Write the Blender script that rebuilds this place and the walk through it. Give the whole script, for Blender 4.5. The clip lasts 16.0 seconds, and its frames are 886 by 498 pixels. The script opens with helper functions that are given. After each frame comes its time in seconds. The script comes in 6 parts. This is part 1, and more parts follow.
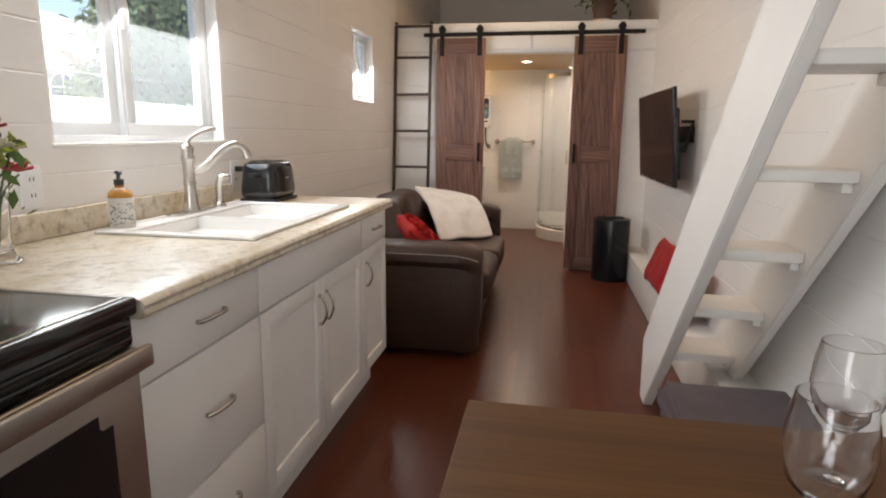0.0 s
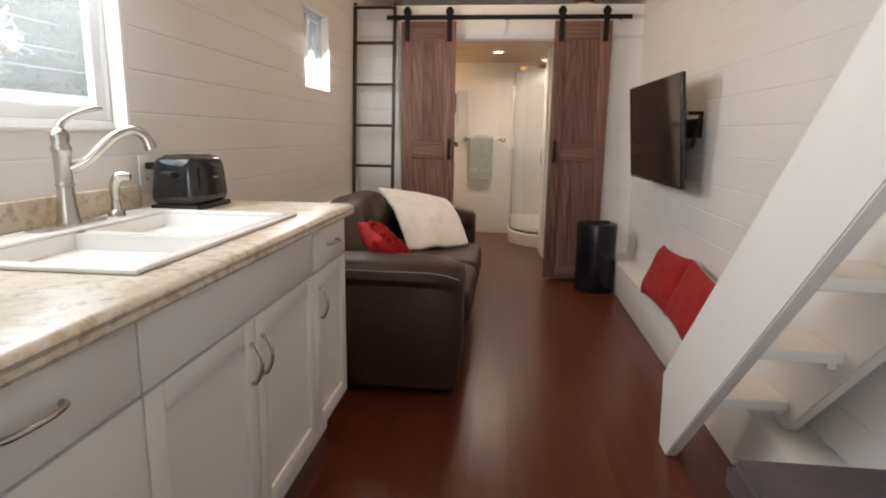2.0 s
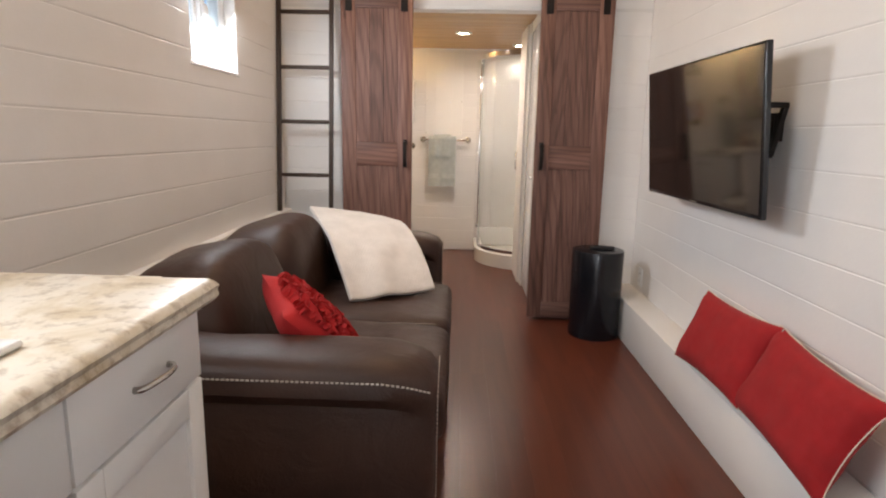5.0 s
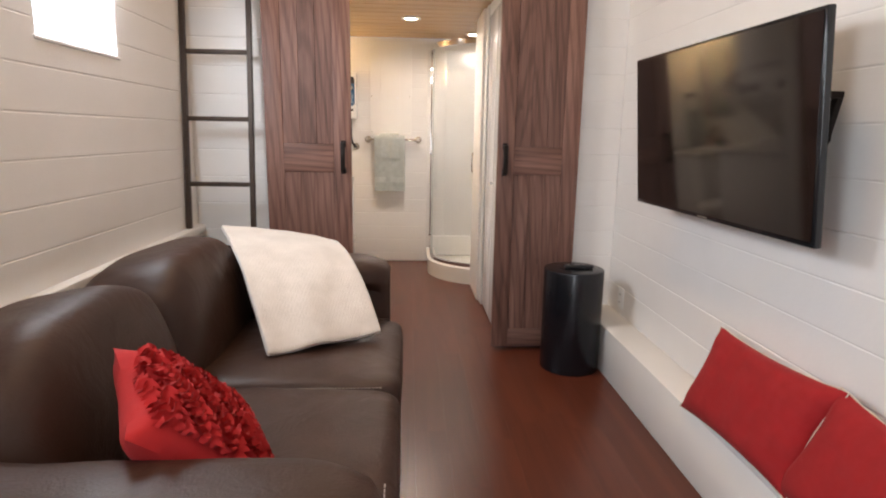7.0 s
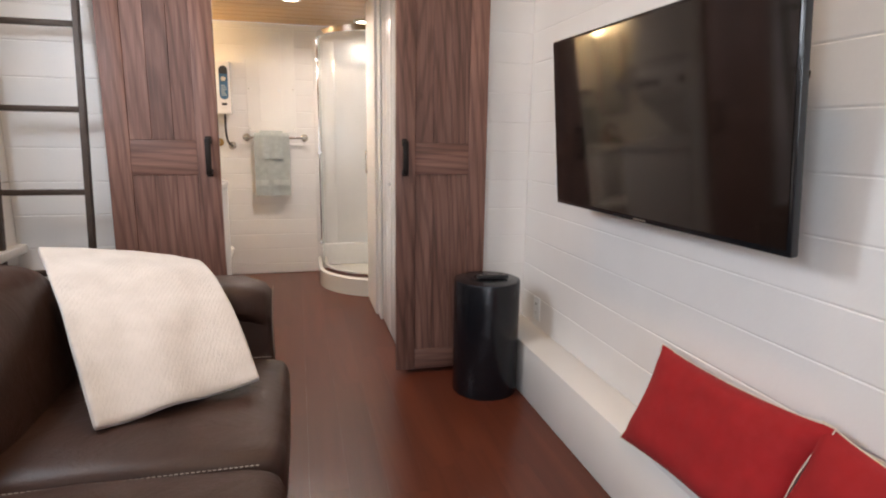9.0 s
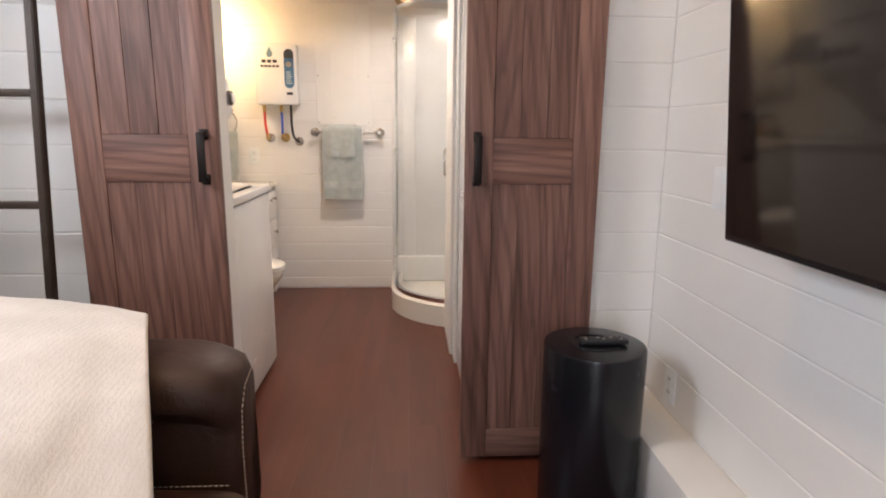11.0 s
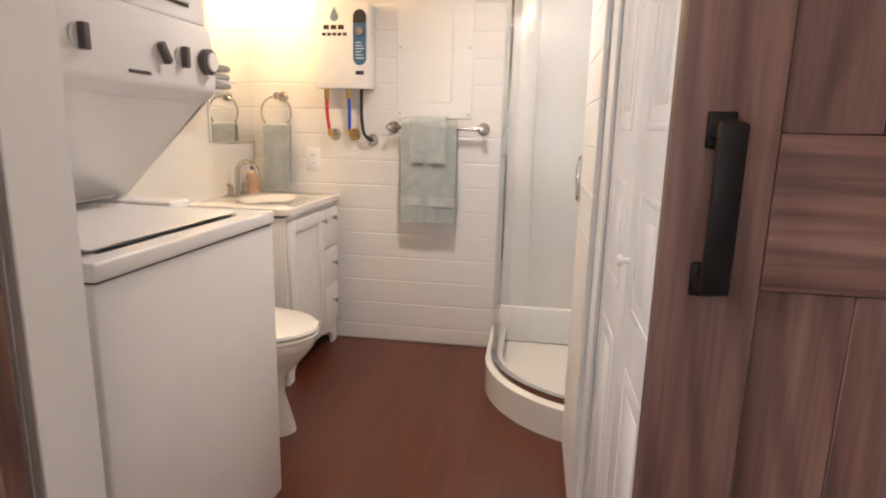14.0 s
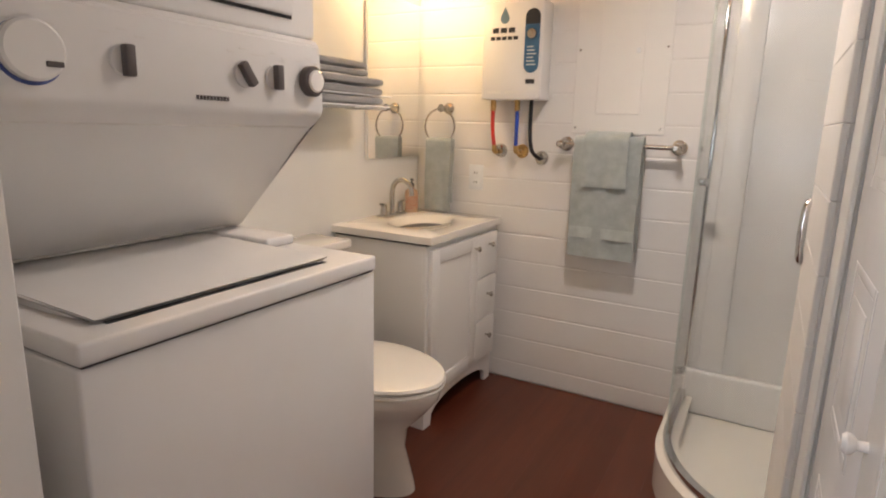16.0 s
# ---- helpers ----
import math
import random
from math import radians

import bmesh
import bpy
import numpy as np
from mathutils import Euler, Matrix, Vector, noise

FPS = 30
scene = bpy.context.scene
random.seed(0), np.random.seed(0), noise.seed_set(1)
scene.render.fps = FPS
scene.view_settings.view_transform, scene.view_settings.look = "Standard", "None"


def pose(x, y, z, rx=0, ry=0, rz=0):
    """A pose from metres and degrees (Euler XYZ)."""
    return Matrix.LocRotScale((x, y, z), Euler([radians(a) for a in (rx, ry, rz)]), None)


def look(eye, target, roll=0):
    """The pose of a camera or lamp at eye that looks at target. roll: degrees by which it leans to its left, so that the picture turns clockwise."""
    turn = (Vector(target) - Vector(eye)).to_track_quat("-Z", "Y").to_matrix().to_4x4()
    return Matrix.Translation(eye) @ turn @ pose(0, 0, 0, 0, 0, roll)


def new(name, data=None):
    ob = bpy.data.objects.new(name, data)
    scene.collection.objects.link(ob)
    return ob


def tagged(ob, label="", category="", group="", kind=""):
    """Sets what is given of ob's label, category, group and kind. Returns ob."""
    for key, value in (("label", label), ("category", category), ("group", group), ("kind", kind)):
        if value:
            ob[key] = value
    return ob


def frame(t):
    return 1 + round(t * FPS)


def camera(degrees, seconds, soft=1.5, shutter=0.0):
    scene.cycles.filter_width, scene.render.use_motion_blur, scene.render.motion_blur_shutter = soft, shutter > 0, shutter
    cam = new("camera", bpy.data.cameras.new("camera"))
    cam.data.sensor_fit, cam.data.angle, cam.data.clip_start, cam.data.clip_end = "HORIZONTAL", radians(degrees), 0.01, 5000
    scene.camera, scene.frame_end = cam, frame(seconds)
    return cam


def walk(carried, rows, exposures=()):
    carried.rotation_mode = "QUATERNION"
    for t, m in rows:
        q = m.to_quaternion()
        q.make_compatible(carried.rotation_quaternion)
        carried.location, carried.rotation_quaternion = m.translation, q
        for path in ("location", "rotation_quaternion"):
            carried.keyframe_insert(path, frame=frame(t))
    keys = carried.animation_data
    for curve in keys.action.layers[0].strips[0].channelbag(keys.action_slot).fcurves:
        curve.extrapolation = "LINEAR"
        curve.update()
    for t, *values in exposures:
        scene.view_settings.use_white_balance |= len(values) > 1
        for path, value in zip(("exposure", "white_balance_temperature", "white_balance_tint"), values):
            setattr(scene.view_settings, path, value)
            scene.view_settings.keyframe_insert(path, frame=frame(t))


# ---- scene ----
cam = camera(75.0, 16.0, 2.0)
PATH = [
    (0, (0.187, 1.482, 1.203), (-0.154, 3.414, 0.814), 0.6),
    (0.5, (0.164, 1.584, 1.19), (-0.162, 3.519, 0.802), 0.7),
    (1, (0.104, 1.72, 1.186), (-0.202, 3.658, 0.797), 0.8),
    (1.5, (0.067, 1.846, 1.175), (-0.211, 3.788, 0.789), 0.9),
    (2, (0.037, 2.014, 1.159), (-0.168, 3.966, 0.774), 0.9),
    (2.5, (0.02, 2.162, 1.165), (-0.136, 4.119, 0.781), 0.9),
    (3, (-0.003, 2.349, 1.161), (-0.126, 4.308, 0.778), 1.0),
    (3.5, (-0.039, 2.537, 1.177), (-0.118, 4.498, 0.793), 1.0),
    (4, (-0.071, 2.722, 1.17), (-0.131, 4.684, 0.786), 1.1),
    (6.5, (-0.092, 3.589, 1.168), (-0.063, 5.55, 0.777), 1.1),
    (7, (-0.088, 3.689, 1.175), (0.033, 5.647, 0.786), 1.0),
    (7.5, (-0.099, 3.773, 1.175), (0.211, 5.712, 0.795), 1.0),
    (8, (-0.133, 3.844, 1.168), (0.4, 5.735, 0.792), 0.8),
    (10.5, (0.153, 4.674, 1.128), (0.386, 6.62, 0.732), 0.7),
    (11, (0.201, 4.892, 1.137), (0.317, 6.848, 0.737), 0.6),
    (11.5, (0.244, 5.072, 1.13), (0.227, 7.032, 0.729), 0.8),
    (12, (0.276, 5.311, 1.131), (0.196, 7.268, 0.728), 0.8),
    (12.5, (0.292, 5.54, 1.13), (0.169, 7.495, 0.728), 0.9),
    (13, (0.315, 5.76, 1.124), (0.085, 7.706, 0.719), 1.1),
    (13.5, (0.303, 5.951, 1.122), (0.007, 7.887, 0.718), 1.2),
    (14, (0.252, 6.16, 1.114), (-0.045, 8.094, 0.711), 1.4),
    (14.5, (0.250, 6.314, 1.115), (-0.092, 8.239, 0.721), 1.3),
    (15, (0.270, 6.456, 1.13), (-0.330, 8.311, 0.724), 1.3),
    (15.5, (0.302, 6.541, 1.144), (-0.517, 8.307, 0.73), 1.5),
    (16, (0.318, 6.592, 1.182), (-0.633, 8.293, 0.767), 1.5),
]
EXPOSURES = [(0.0, 0.72, 7050), (1.0, 0.62, 7050), (2.0, 0.65, 7000), (3.5, 0.74, 6950), (4.2, 0.88, 6850), (6.5, 1.25, 6650), (8.0, 1.19, 6500), (11.5, 1.26, 6350), (13.5, 1.38, 6350), (14.2, 1.12, 6350), (14.5, 1.08, 6350), (15.5, 0.80, 6350), (16.0, 0.72, 6350)]
walk(cam, [(t, look(eye, target, roll)) for t, eye, target, roll in PATH], [(t, stops, kelvin, 13) for t, stops, kelvin in EXPOSURES])

# ---- world, sun, large lights ----
world = bpy.data.worlds.new("world")
scene.world = world
world.use_nodes = True
wn, wl = world.node_tree.nodes, world.node_tree.links
wn.clear()
sky = wn.new("ShaderNodeTexSky")
sky.sky_type, sky.sun_disc = "NISHITA", False
sky.sun_elevation, sky.sun_rotation = radians(50), radians(130)
back = wn.new("ShaderNodeBackground")
back.inputs["Strength"].default_value = 0.15
out = wn.new("ShaderNodeOutputWorld")
wl.new(sky.outputs[0], back.inputs[0])
wl.new(back.outputs[0], out.inputs[0])

SUN = bpy.data.lights.new("sun", "SUN")
SUN.energy, SUN.angle, SUN.color = 5.0, radians(0.6), (1.0, 0.95, 0.86)
sun = new("sun", SUN)
sun.matrix_world = look((9, -4, 12), (0, 4, 0))


def area(name, eye, target, w, h, power, color):
    data = bpy.data.lights.new(name, "AREA")
    data.shape, data.size, data.size_y, data.energy, data.color = "RECTANGLE", w, h, power, color
    ob = new(name, data)
    ob.matrix_world = look(eye, target)
    return ob


DAY = (0.86, 0.93, 1.0)
WARM = (1.0, 0.67, 0.38)
area("window_light", (-1.235, 3.39, 1.62), (0, 3.39, 0.75), 0.82, 0.84, 13, DAY)
area("window_light", (-1.235, 5.82, 1.69), (0, 5.82, 0.8), 0.45, 0.44, 9, DAY)
# added daylight fill from the entrance end, where no door or window is built
area("unseen_day_fill", (-0.62, 0.14, 1.10), (0.85, 3.0, 0.35), 1.1, 1.7, 27, DAY)


def spot_lamp(name, place, power, color, radius, spread):
    data = bpy.data.lights.new(name, "AREA")
    data.shape, data.size, data.energy, data.color, data.spread = "DISK", radius * 2, power, color, radians(spread)
    ob = new(name, data)
    ob.matrix_world = look(place, (place[0], place[1] + 0.0001, 0))
    return ob


# warm lamps assumed above the living area, out of view and without fixtures
for yy, pw in ((3.3, 2.2), (4.9, 3.0), (6.2, 4.6)):
    spot_lamp("unseen_ceiling_fill", (-0.1, yy, 3.16), pw, WARM, 0.09, 150)
spot_lamp("bath_lamp_light", (-0.075, 8.11, 1.985), 5.6, (1.0, 0.88, 0.78), 0.06, 165)
spot_lamp("bath_lamp_light", (0.45, 8.72, 1.985), 0.8, (1.0, 0.91, 0.84), 0.06, 165)
bulb = bpy.data.lights.new("vanity_bulb", "POINT")
bulb.energy, bulb.color, bulb.shadow_soft_size = 3.2, (1.0, 0.70, 0.34), 0.05
new("vanity_bulb_light", bulb).location = (-1.05, 8.74, 1.76)


# ---- materials ----
def nodes_of(name):
    m = bpy.data.materials.new(name)
    m.use_nodes = True
    nt = m.node_tree
    bsdf = nt.nodes["Principled BSDF"]
    return m, nt, bsdf


def coords(nt, scale, rnd):
    tc = nt.nodes.new("ShaderNodeTexCoord")
    mp = nt.nodes.new("ShaderNodeMapping")
    mp.inputs["Scale"].default_value = scale
    nt.links.new(tc.outputs["Object"], mp.inputs["Vector"])
    if rnd:
        oi = nt.nodes.new("ShaderNodeObjectInfo")
        mu = nt.nodes.new("ShaderNodeMath")
        mu.operation = "MULTIPLY"
        mu.inputs[1].default_value = 37.0
        nt.links.new(oi.outputs["Random"], mu.inputs[0])
        nt.links.new(mu.outputs[0], mp.inputs["Location"])
    return mp.outputs[0]


def noise_tex(nt, vec, scale, detail=4, rough=0.55, dist=0.0):
    n = nt.nodes.new("ShaderNodeTexNoise")
    n.inputs["Scale"].default_value, n.inputs["Detail"].default_value = scale, detail
    n.inputs["Roughness"].default_value, n.inputs["Distortion"].default_value = rough, dist
    nt.links.new(vec, n.inputs["Vector"])
    return n.outputs["Fac"]


def ramp(nt, fac, stops):
    r = nt.nodes.new("ShaderNodeValToRGB")
    while len(r.color_ramp.elements) < len(stops):
        r.color_ramp.elements.new(0.5)
    for e, (p, c) in zip(r.color_ramp.elements, stops):
        e.position, e.color = p, (*c, 1)
    nt.links.new(fac, r.inputs["Fac"])
    return r.outputs["Color"]


def blend(nt, a, b, fac, mode="MIX"):
    mx = nt.nodes.new("ShaderNodeMix")
    mx.data_type, mx.blend_type = "RGBA", mode
    for sock, val in ((mx.inputs["Factor"], fac), (mx.inputs[6], a), (mx.inputs[7], b)):
        if isinstance(val, bpy.types.NodeSocket):
            nt.links.new(val, sock)
        else:
            sock.default_value = val
    return mx.outputs[2]


def bump_to(nt, bsdf, height, strength, dist=0.01):
    b = nt.nodes.new("ShaderNodeBump")
    b.inputs["Strength"].default_value, b.inputs["Distance"].default_value = strength, dist
    nt.links.new(height, b.inputs["Height"])
    nt.links.new(b.outputs[0], bsdf.inputs["Normal"])


def dim(c, k):
    return tuple(min(1, v * k) for v in c)


def surface(name, col, rough=0.5, metal=0.0, var=0.12, scale=6.0, bump=0.1, bscale=120.0, rnd=False, coat=0.0, rvar=0.15, sheen=0.0):
    """A plain surface with stains at one scale and fine relief at another."""
    m, nt, bsdf = nodes_of(name)
    v = coords(nt, (1, 1, 1), rnd)
    big = noise_tex(nt, v, scale, 5)
    nt.links.new(ramp(nt, big, [(0.25, dim(col, 1 - var)), (0.75, dim(col, 1 + var * 0.5))]), bsdf.inputs["Base Color"])
    mr = nt.nodes.new("ShaderNodeMapRange")
    mr.inputs["To Min"].default_value, mr.inputs["To Max"].default_value = max(0.02, rough * (1 - rvar)), min(1, rough * (1 + rvar))
    nt.links.new(noise_tex(nt, v, scale * 2.3, 4), mr.inputs["Value"])
    nt.links.new(mr.outputs[0], bsdf.inputs["Roughness"])
    bsdf.inputs["Metallic"].default_value = metal
    bsdf.inputs["Coat Weight"].default_value = coat
    bsdf.inputs["Coat Roughness"].default_value = 0.08
    bsdf.inputs["Sheen Weight"].default_value = sheen
    if bump:
        bump_to(nt, bsdf, noise_tex(nt, v, bscale, 3), bump, 0.004)
    return m


def wood(name, dark, mid, light, along, rough, size=1.0, gloss=0.0, bump=0.15, tone=0.25, fine_dark=0.55):
    """Wood with its grain along one axis; each piece has its own tone."""
    m, nt, bsdf = nodes_of(name)
    st = [9.0 * size] * 3
    st["xyz".index(along)] = 0.55 * size
    v = coords(nt, st, True)
    g = noise_tex(nt, v, 2.2, 7, 0.62, 1.1)
    col = ramp(nt, g, [(0.25, dark), (0.5, mid), (0.78, light)])
    st2 = [70.0 * size] * 3
    st2["xyz".index(along)] = 1.6 * size
    fine = noise_tex(nt, coords(nt, st2, True), 2.0, 3)
    col = blend(nt, col, ramp(nt, fine, [(0.3, (fine_dark,) * 3), (0.6, (1, 1, 1))]), 0.5, "MULTIPLY")
    oi = nt.nodes.new("ShaderNodeObjectInfo")
    col = blend(nt, col, ramp(nt, oi.outputs["Random"], [(0, (1 - tone,) * 3), (1, (1, 1, 1))]), 1.0, "MULTIPLY")
    nt.links.new(col, bsdf.inputs["Base Color"])
    bsdf.inputs["Roughness"].default_value = rough
    bsdf.inputs["Coat Weight"].default_value = gloss
    bsdf.inputs["Coat Roughness"].default_value = 0.22
    if bump:
        bump_to(nt, bsdf, fine, bump, 0.002)
    return m


def glass(name, rough=0.0, tint=(1, 1, 1)):
    m, nt, bsdf = nodes_of(name)
    bsdf.inputs["Base Color"].default_value = (*tint, 1)
    bsdf.inputs["Transmission Weight"].default_value, bsdf.inputs["Roughness"].default_value = 1.0, rough
    bsdf.inputs["IOR"].default_value = 1.45
    return m


def pane_glass(name, clear=(0.96, 0.98, 0.975, 1)):
    """Thin flat glass: clear with a weak mirror that grows at grazing angles."""
    m, nt, bsdf = nodes_of(name)
    tr, gl = nt.nodes.new("ShaderNodeBsdfTransparent"), nt.nodes.new("ShaderNodeBsdfGlossy")
    tr.inputs[0].default_value, gl.inputs["Roughness"].default_value = clear, 0.02
    lw, mx = nt.nodes.new("ShaderNodeLayerWeight"), nt.nodes.new("ShaderNodeMixShader")
    pw, sc = nt.nodes.new("ShaderNodeMath"), nt.nodes.new("ShaderNodeMath")
    pw.operation, pw.inputs[1].default_value = "POWER", 5.0
    sc.operation, sc.inputs[1].default_value, sc.inputs[2].default_value = "MULTIPLY_ADD", 0.8, 0.035
    nt.links.new(lw.outputs["Facing"], pw.inputs[0])
    nt.links.new(pw.outputs[0], sc.inputs[0])
    nt.links.new(sc.outputs[0], mx.inputs[0])
    nt.links.new(tr.outputs[0], mx.inputs[1])
    nt.links.new(gl.outputs[0], mx.inputs[2])
    nt.links.new(mx.outputs[0], nt.nodes["Material Output"].inputs[0])
    return m


def glow(name, col, strength):
    m, nt, bsdf = nodes_of(name)
    bsdf.inputs["Base Color"].default_value = (*col, 1)
    bsdf.inputs["Emission Color"].default_value = (*col, 1)
    bsdf.inputs["Emission Strength"].default_value = strength
    return m


def granite(name):
    m, nt, bsdf = nodes_of(name)
    v = coords(nt, (1, 1, 1), False)
    big = noise_tex(nt, v, 6.5, 6, 0.65, 0.8)
    col = ramp(nt, big, [(0.22, (0.30, 0.21, 0.13)), (0.38, (0.52, 0.43, 0.30)), (0.55, (0.66, 0.60, 0.50)), (0.8, (0.58, 0.55, 0.49))])
    small = noise_tex(nt, v, 38, 5, 0.6)
    col = blend(nt, col, ramp(nt, small, [(0.32, (0.42, 0.34, 0.27)), (0.5, (1, 1, 1))]), 0.65, "MULTIPLY")
    nt.links.new(col, bsdf.inputs["Base Color"])
    bsdf.inputs["Roughness"].default_value = 0.34
    bump_to(nt, bsdf, small, 0.03, 0.002)
    return m


WHITE_BOARD = surface("white_painted_board", (0.80, 0.785, 0.765), 0.42, var=0.04, scale=3, bump=0.06, bscale=60, rnd=True)
WHITE_WALL = surface("white_wall_paint", (0.80, 0.785, 0.75), 0.5, var=0.04, scale=2, bump=0.05)
WHITE_TRIM = surface("white_trim_paint", (0.82, 0.81, 0.785), 0.35, var=0.04, scale=4, bump=0.04)
GROOVE = surface("groove_shadow_paint", (0.74, 0.725, 0.70), 0.7, var=0.1)
CABINET = surface("cabinet_paint", (0.80, 0.785, 0.76), 0.32, var=0.03, scale=3, bump=0.03)
STAIR = surface("stair_paint", (0.82, 0.80, 0.77), 0.38, var=0.04, scale=4, bump=0.06, bscale=40)
FLOOR_WOOD = wood("dark_cherry_floor", (0.076, 0.0190, 0.0100), (0.108, 0.0275, 0.0136), (0.142, 0.039, 0.0185), "y", 0.29, 0.5, 0.03, 0.0, 0.16, 0.90)
FLOOR_WOOD.node_tree.nodes["Principled BSDF"].inputs["Specular IOR Level"].default_value = 0.42
BARN_V = wood("barn_wood_upright", (0.103, 0.045, 0.032), (0.228, 0.111, 0.082), (0.32, 0.175, 0.134), "z", 0.55, 1.0, 0, 0.35, 0.25, 0.40)
BARN_H = wood("barn_wood_rail", (0.103, 0.045, 0.032), (0.228, 0.111, 0.082), (0.32, 0.175, 0.134), "x", 0.55, 1.0, 0, 0.35, 0.25, 0.40)


def figure(m, along, amount, size):
    """Cathedral figure and a few knots over the straight grain."""
    nt = m.node_tree
    bsdf = nt.nodes["Principled BSDF"]
    col = bsdf.inputs["Base Color"].links[0].from_socket
    st = [size] * 3
    st["xyz".index(along)] = size * 0.09
    v = coords(nt, st, True)
    wv = nt.nodes.new("ShaderNodeTexWave")
    wv.wave_type, wv.rings_direction = "RINGS", "Y"
    wv.inputs["Scale"].default_value, wv.inputs["Distortion"].default_value = 0.9, 7.0
    wv.inputs["Detail"].default_value, wv.inputs["Detail Scale"].default_value = 3.0, 0.8
    nt.links.new(v, wv.inputs["Vector"])
    col = blend(nt, col, ramp(nt, wv.outputs["Fac"], [(0.0, (0.58, 0.54, 0.53)), (0.45, (1.0, 1.0, 1.0))]), amount, "MULTIPLY")
    st2 = [3.0] * 3
    st2["xyz".index(along)] = 1.5
    vo = nt.nodes.new("ShaderNodeTexVoronoi")
    vo.inputs["Scale"].default_value = 2.2
    nt.links.new(coords(nt, st2, True), vo.inputs["Vector"])
    col = blend(nt, col, ramp(nt, vo.outputs["Distance"], [(0.035, (0.35, 0.28, 0.26)), (0.10, (1, 1, 1))]), 0.7, "MULTIPLY")
    nt.links.new(col, bsdf.inputs["Base Color"])


figure(BARN_V, "z", 0.7, 14.0)
figure(BARN_H, "x", 0.7, 14.0)
LADDER_METAL = surface("brown_bronze_metal", (0.050, 0.032, 0.022), 0.5, 0.3, var=0.3, scale=20, bump=0.08)
PINE = wood("pine_ceiling_board", (0.42, 0.24, 0.095), (0.55, 0.34, 0.15), (0.66, 0.44, 0.21), "x", 0.4, 0.7, 0.1, 0.1)
TABLE_WOOD = wood("table_top_wood", (0.066, 0.026, 0.007), (0.100, 0.041, 0.011), (0.13, 0.056, 0.016), "x", 0.6, 0.6, 0.0, 0.05)
TABLE_WOOD.node_tree.nodes["Principled BSDF"].inputs["Specular IOR Level"].default_value = 0.25
GRANITE = granite("beige_granite_laminate")
LEATHER = surface("dark_brown_leather", (0.046, 0.0225, 0.0155), 0.46, var=0.35, scale=5, bump=0.22, bscale=170, rvar=0.25)


def creases(m):
    """Soft pull lines and puckers under the fine grain of a hide."""
    nt = m.node_tree
    bsdf = nt.nodes["Principled BSDF"]
    fine = bsdf.inputs["Normal"].links[0].from_node
    v = coords(nt, (1, 1, 1), False)
    b = nt.nodes.new("ShaderNodeBump")
    b.inputs["Strength"].default_value, b.inputs["Distance"].default_value = 0.22, 0.02
    nt.links.new(noise_tex(nt, v, 7, 6, 0.55, 1.8), b.inputs["Height"])
    nt.links.new(b.outputs[0], fine.inputs["Normal"])


creases(LEATHER)
LEATHER.node_tree.nodes["Principled BSDF"].inputs["Specular IOR Level"].default_value = 0.32
THREAD = surface("pale_stitching", (0.45, 0.40, 0.35), 0.7)
RUFFLE_RED = surface("red_ruffle_cotton", (0.47, 0.011, 0.012), 0.85, var=0.15, scale=14, bump=0.2, bscale=420, sheen=0.02)
RED = surface("red_cotton", (0.33, 0.0065, 0.009), 0.9, var=0.18, scale=14, bump=0.3, bscale=420, sheen=0.02)
CREAM_PIPING = surface("cream_piping", (0.7, 0.62, 0.5), 0.8)
BLACK_METAL = surface("dark_bronze_metal", (0.018, 0.013, 0.011), 0.45, 0.7, var=0.3, scale=20, bump=0.08)
BLACK_PLASTIC = surface("black_gloss_plastic", (0.012, 0.013, 0.015), 0.14, var=0.2, bump=0.0)
BLACK_SATIN = surface("black_satin_plastic", (0.012, 0.012, 0.014), 0.38, var=0.2, bump=0.05)
SCREEN = surface("tv_screen", (0.011, 0.0068, 0.0055), 0.075, var=0.1, bump=0.0)
SCREEN.node_tree.nodes["Principled BSDF"].inputs["Specular IOR Level"].default_value = 0.62
STEEL = surface("stainless_steel", (0.50, 0.46, 0.41), 0.33, 0.95, var=0.08, bump=0.03)
NICKEL = surface("brushed_nickel", (0.52, 0.49, 0.45), 0.25, 1.0, var=0.06, bump=0.0)
CHROME = surface("chrome", (0.70, 0.70, 0.70), 0.10, 1.0, var=0.03, bump=0.0)
BRASS = surface("brass", (0.55, 0.36, 0.14), 0.28, 1.0, var=0.1, bump=0.0)
ENAMEL = surface("white_enamel", (0.80, 0.79, 0.78), 0.24, var=0.03, bump=0.0)
SINK_WHITE = surface("white_sink_composite", (0.84, 0.83, 0.81), 0.2, var=0.02, bump=0.0)
CERAMIC = surface("white_ceramic", (0.80, 0.775, 0.72), 0.10, var=0.02, bump=0.0, coat=0.5)
MIRROR = surface("mirror", (0.9, 0.9, 0.9), 0.02, 1.0, var=0.0, bump=0.0)
PANE = pane_glass("clear_glass")


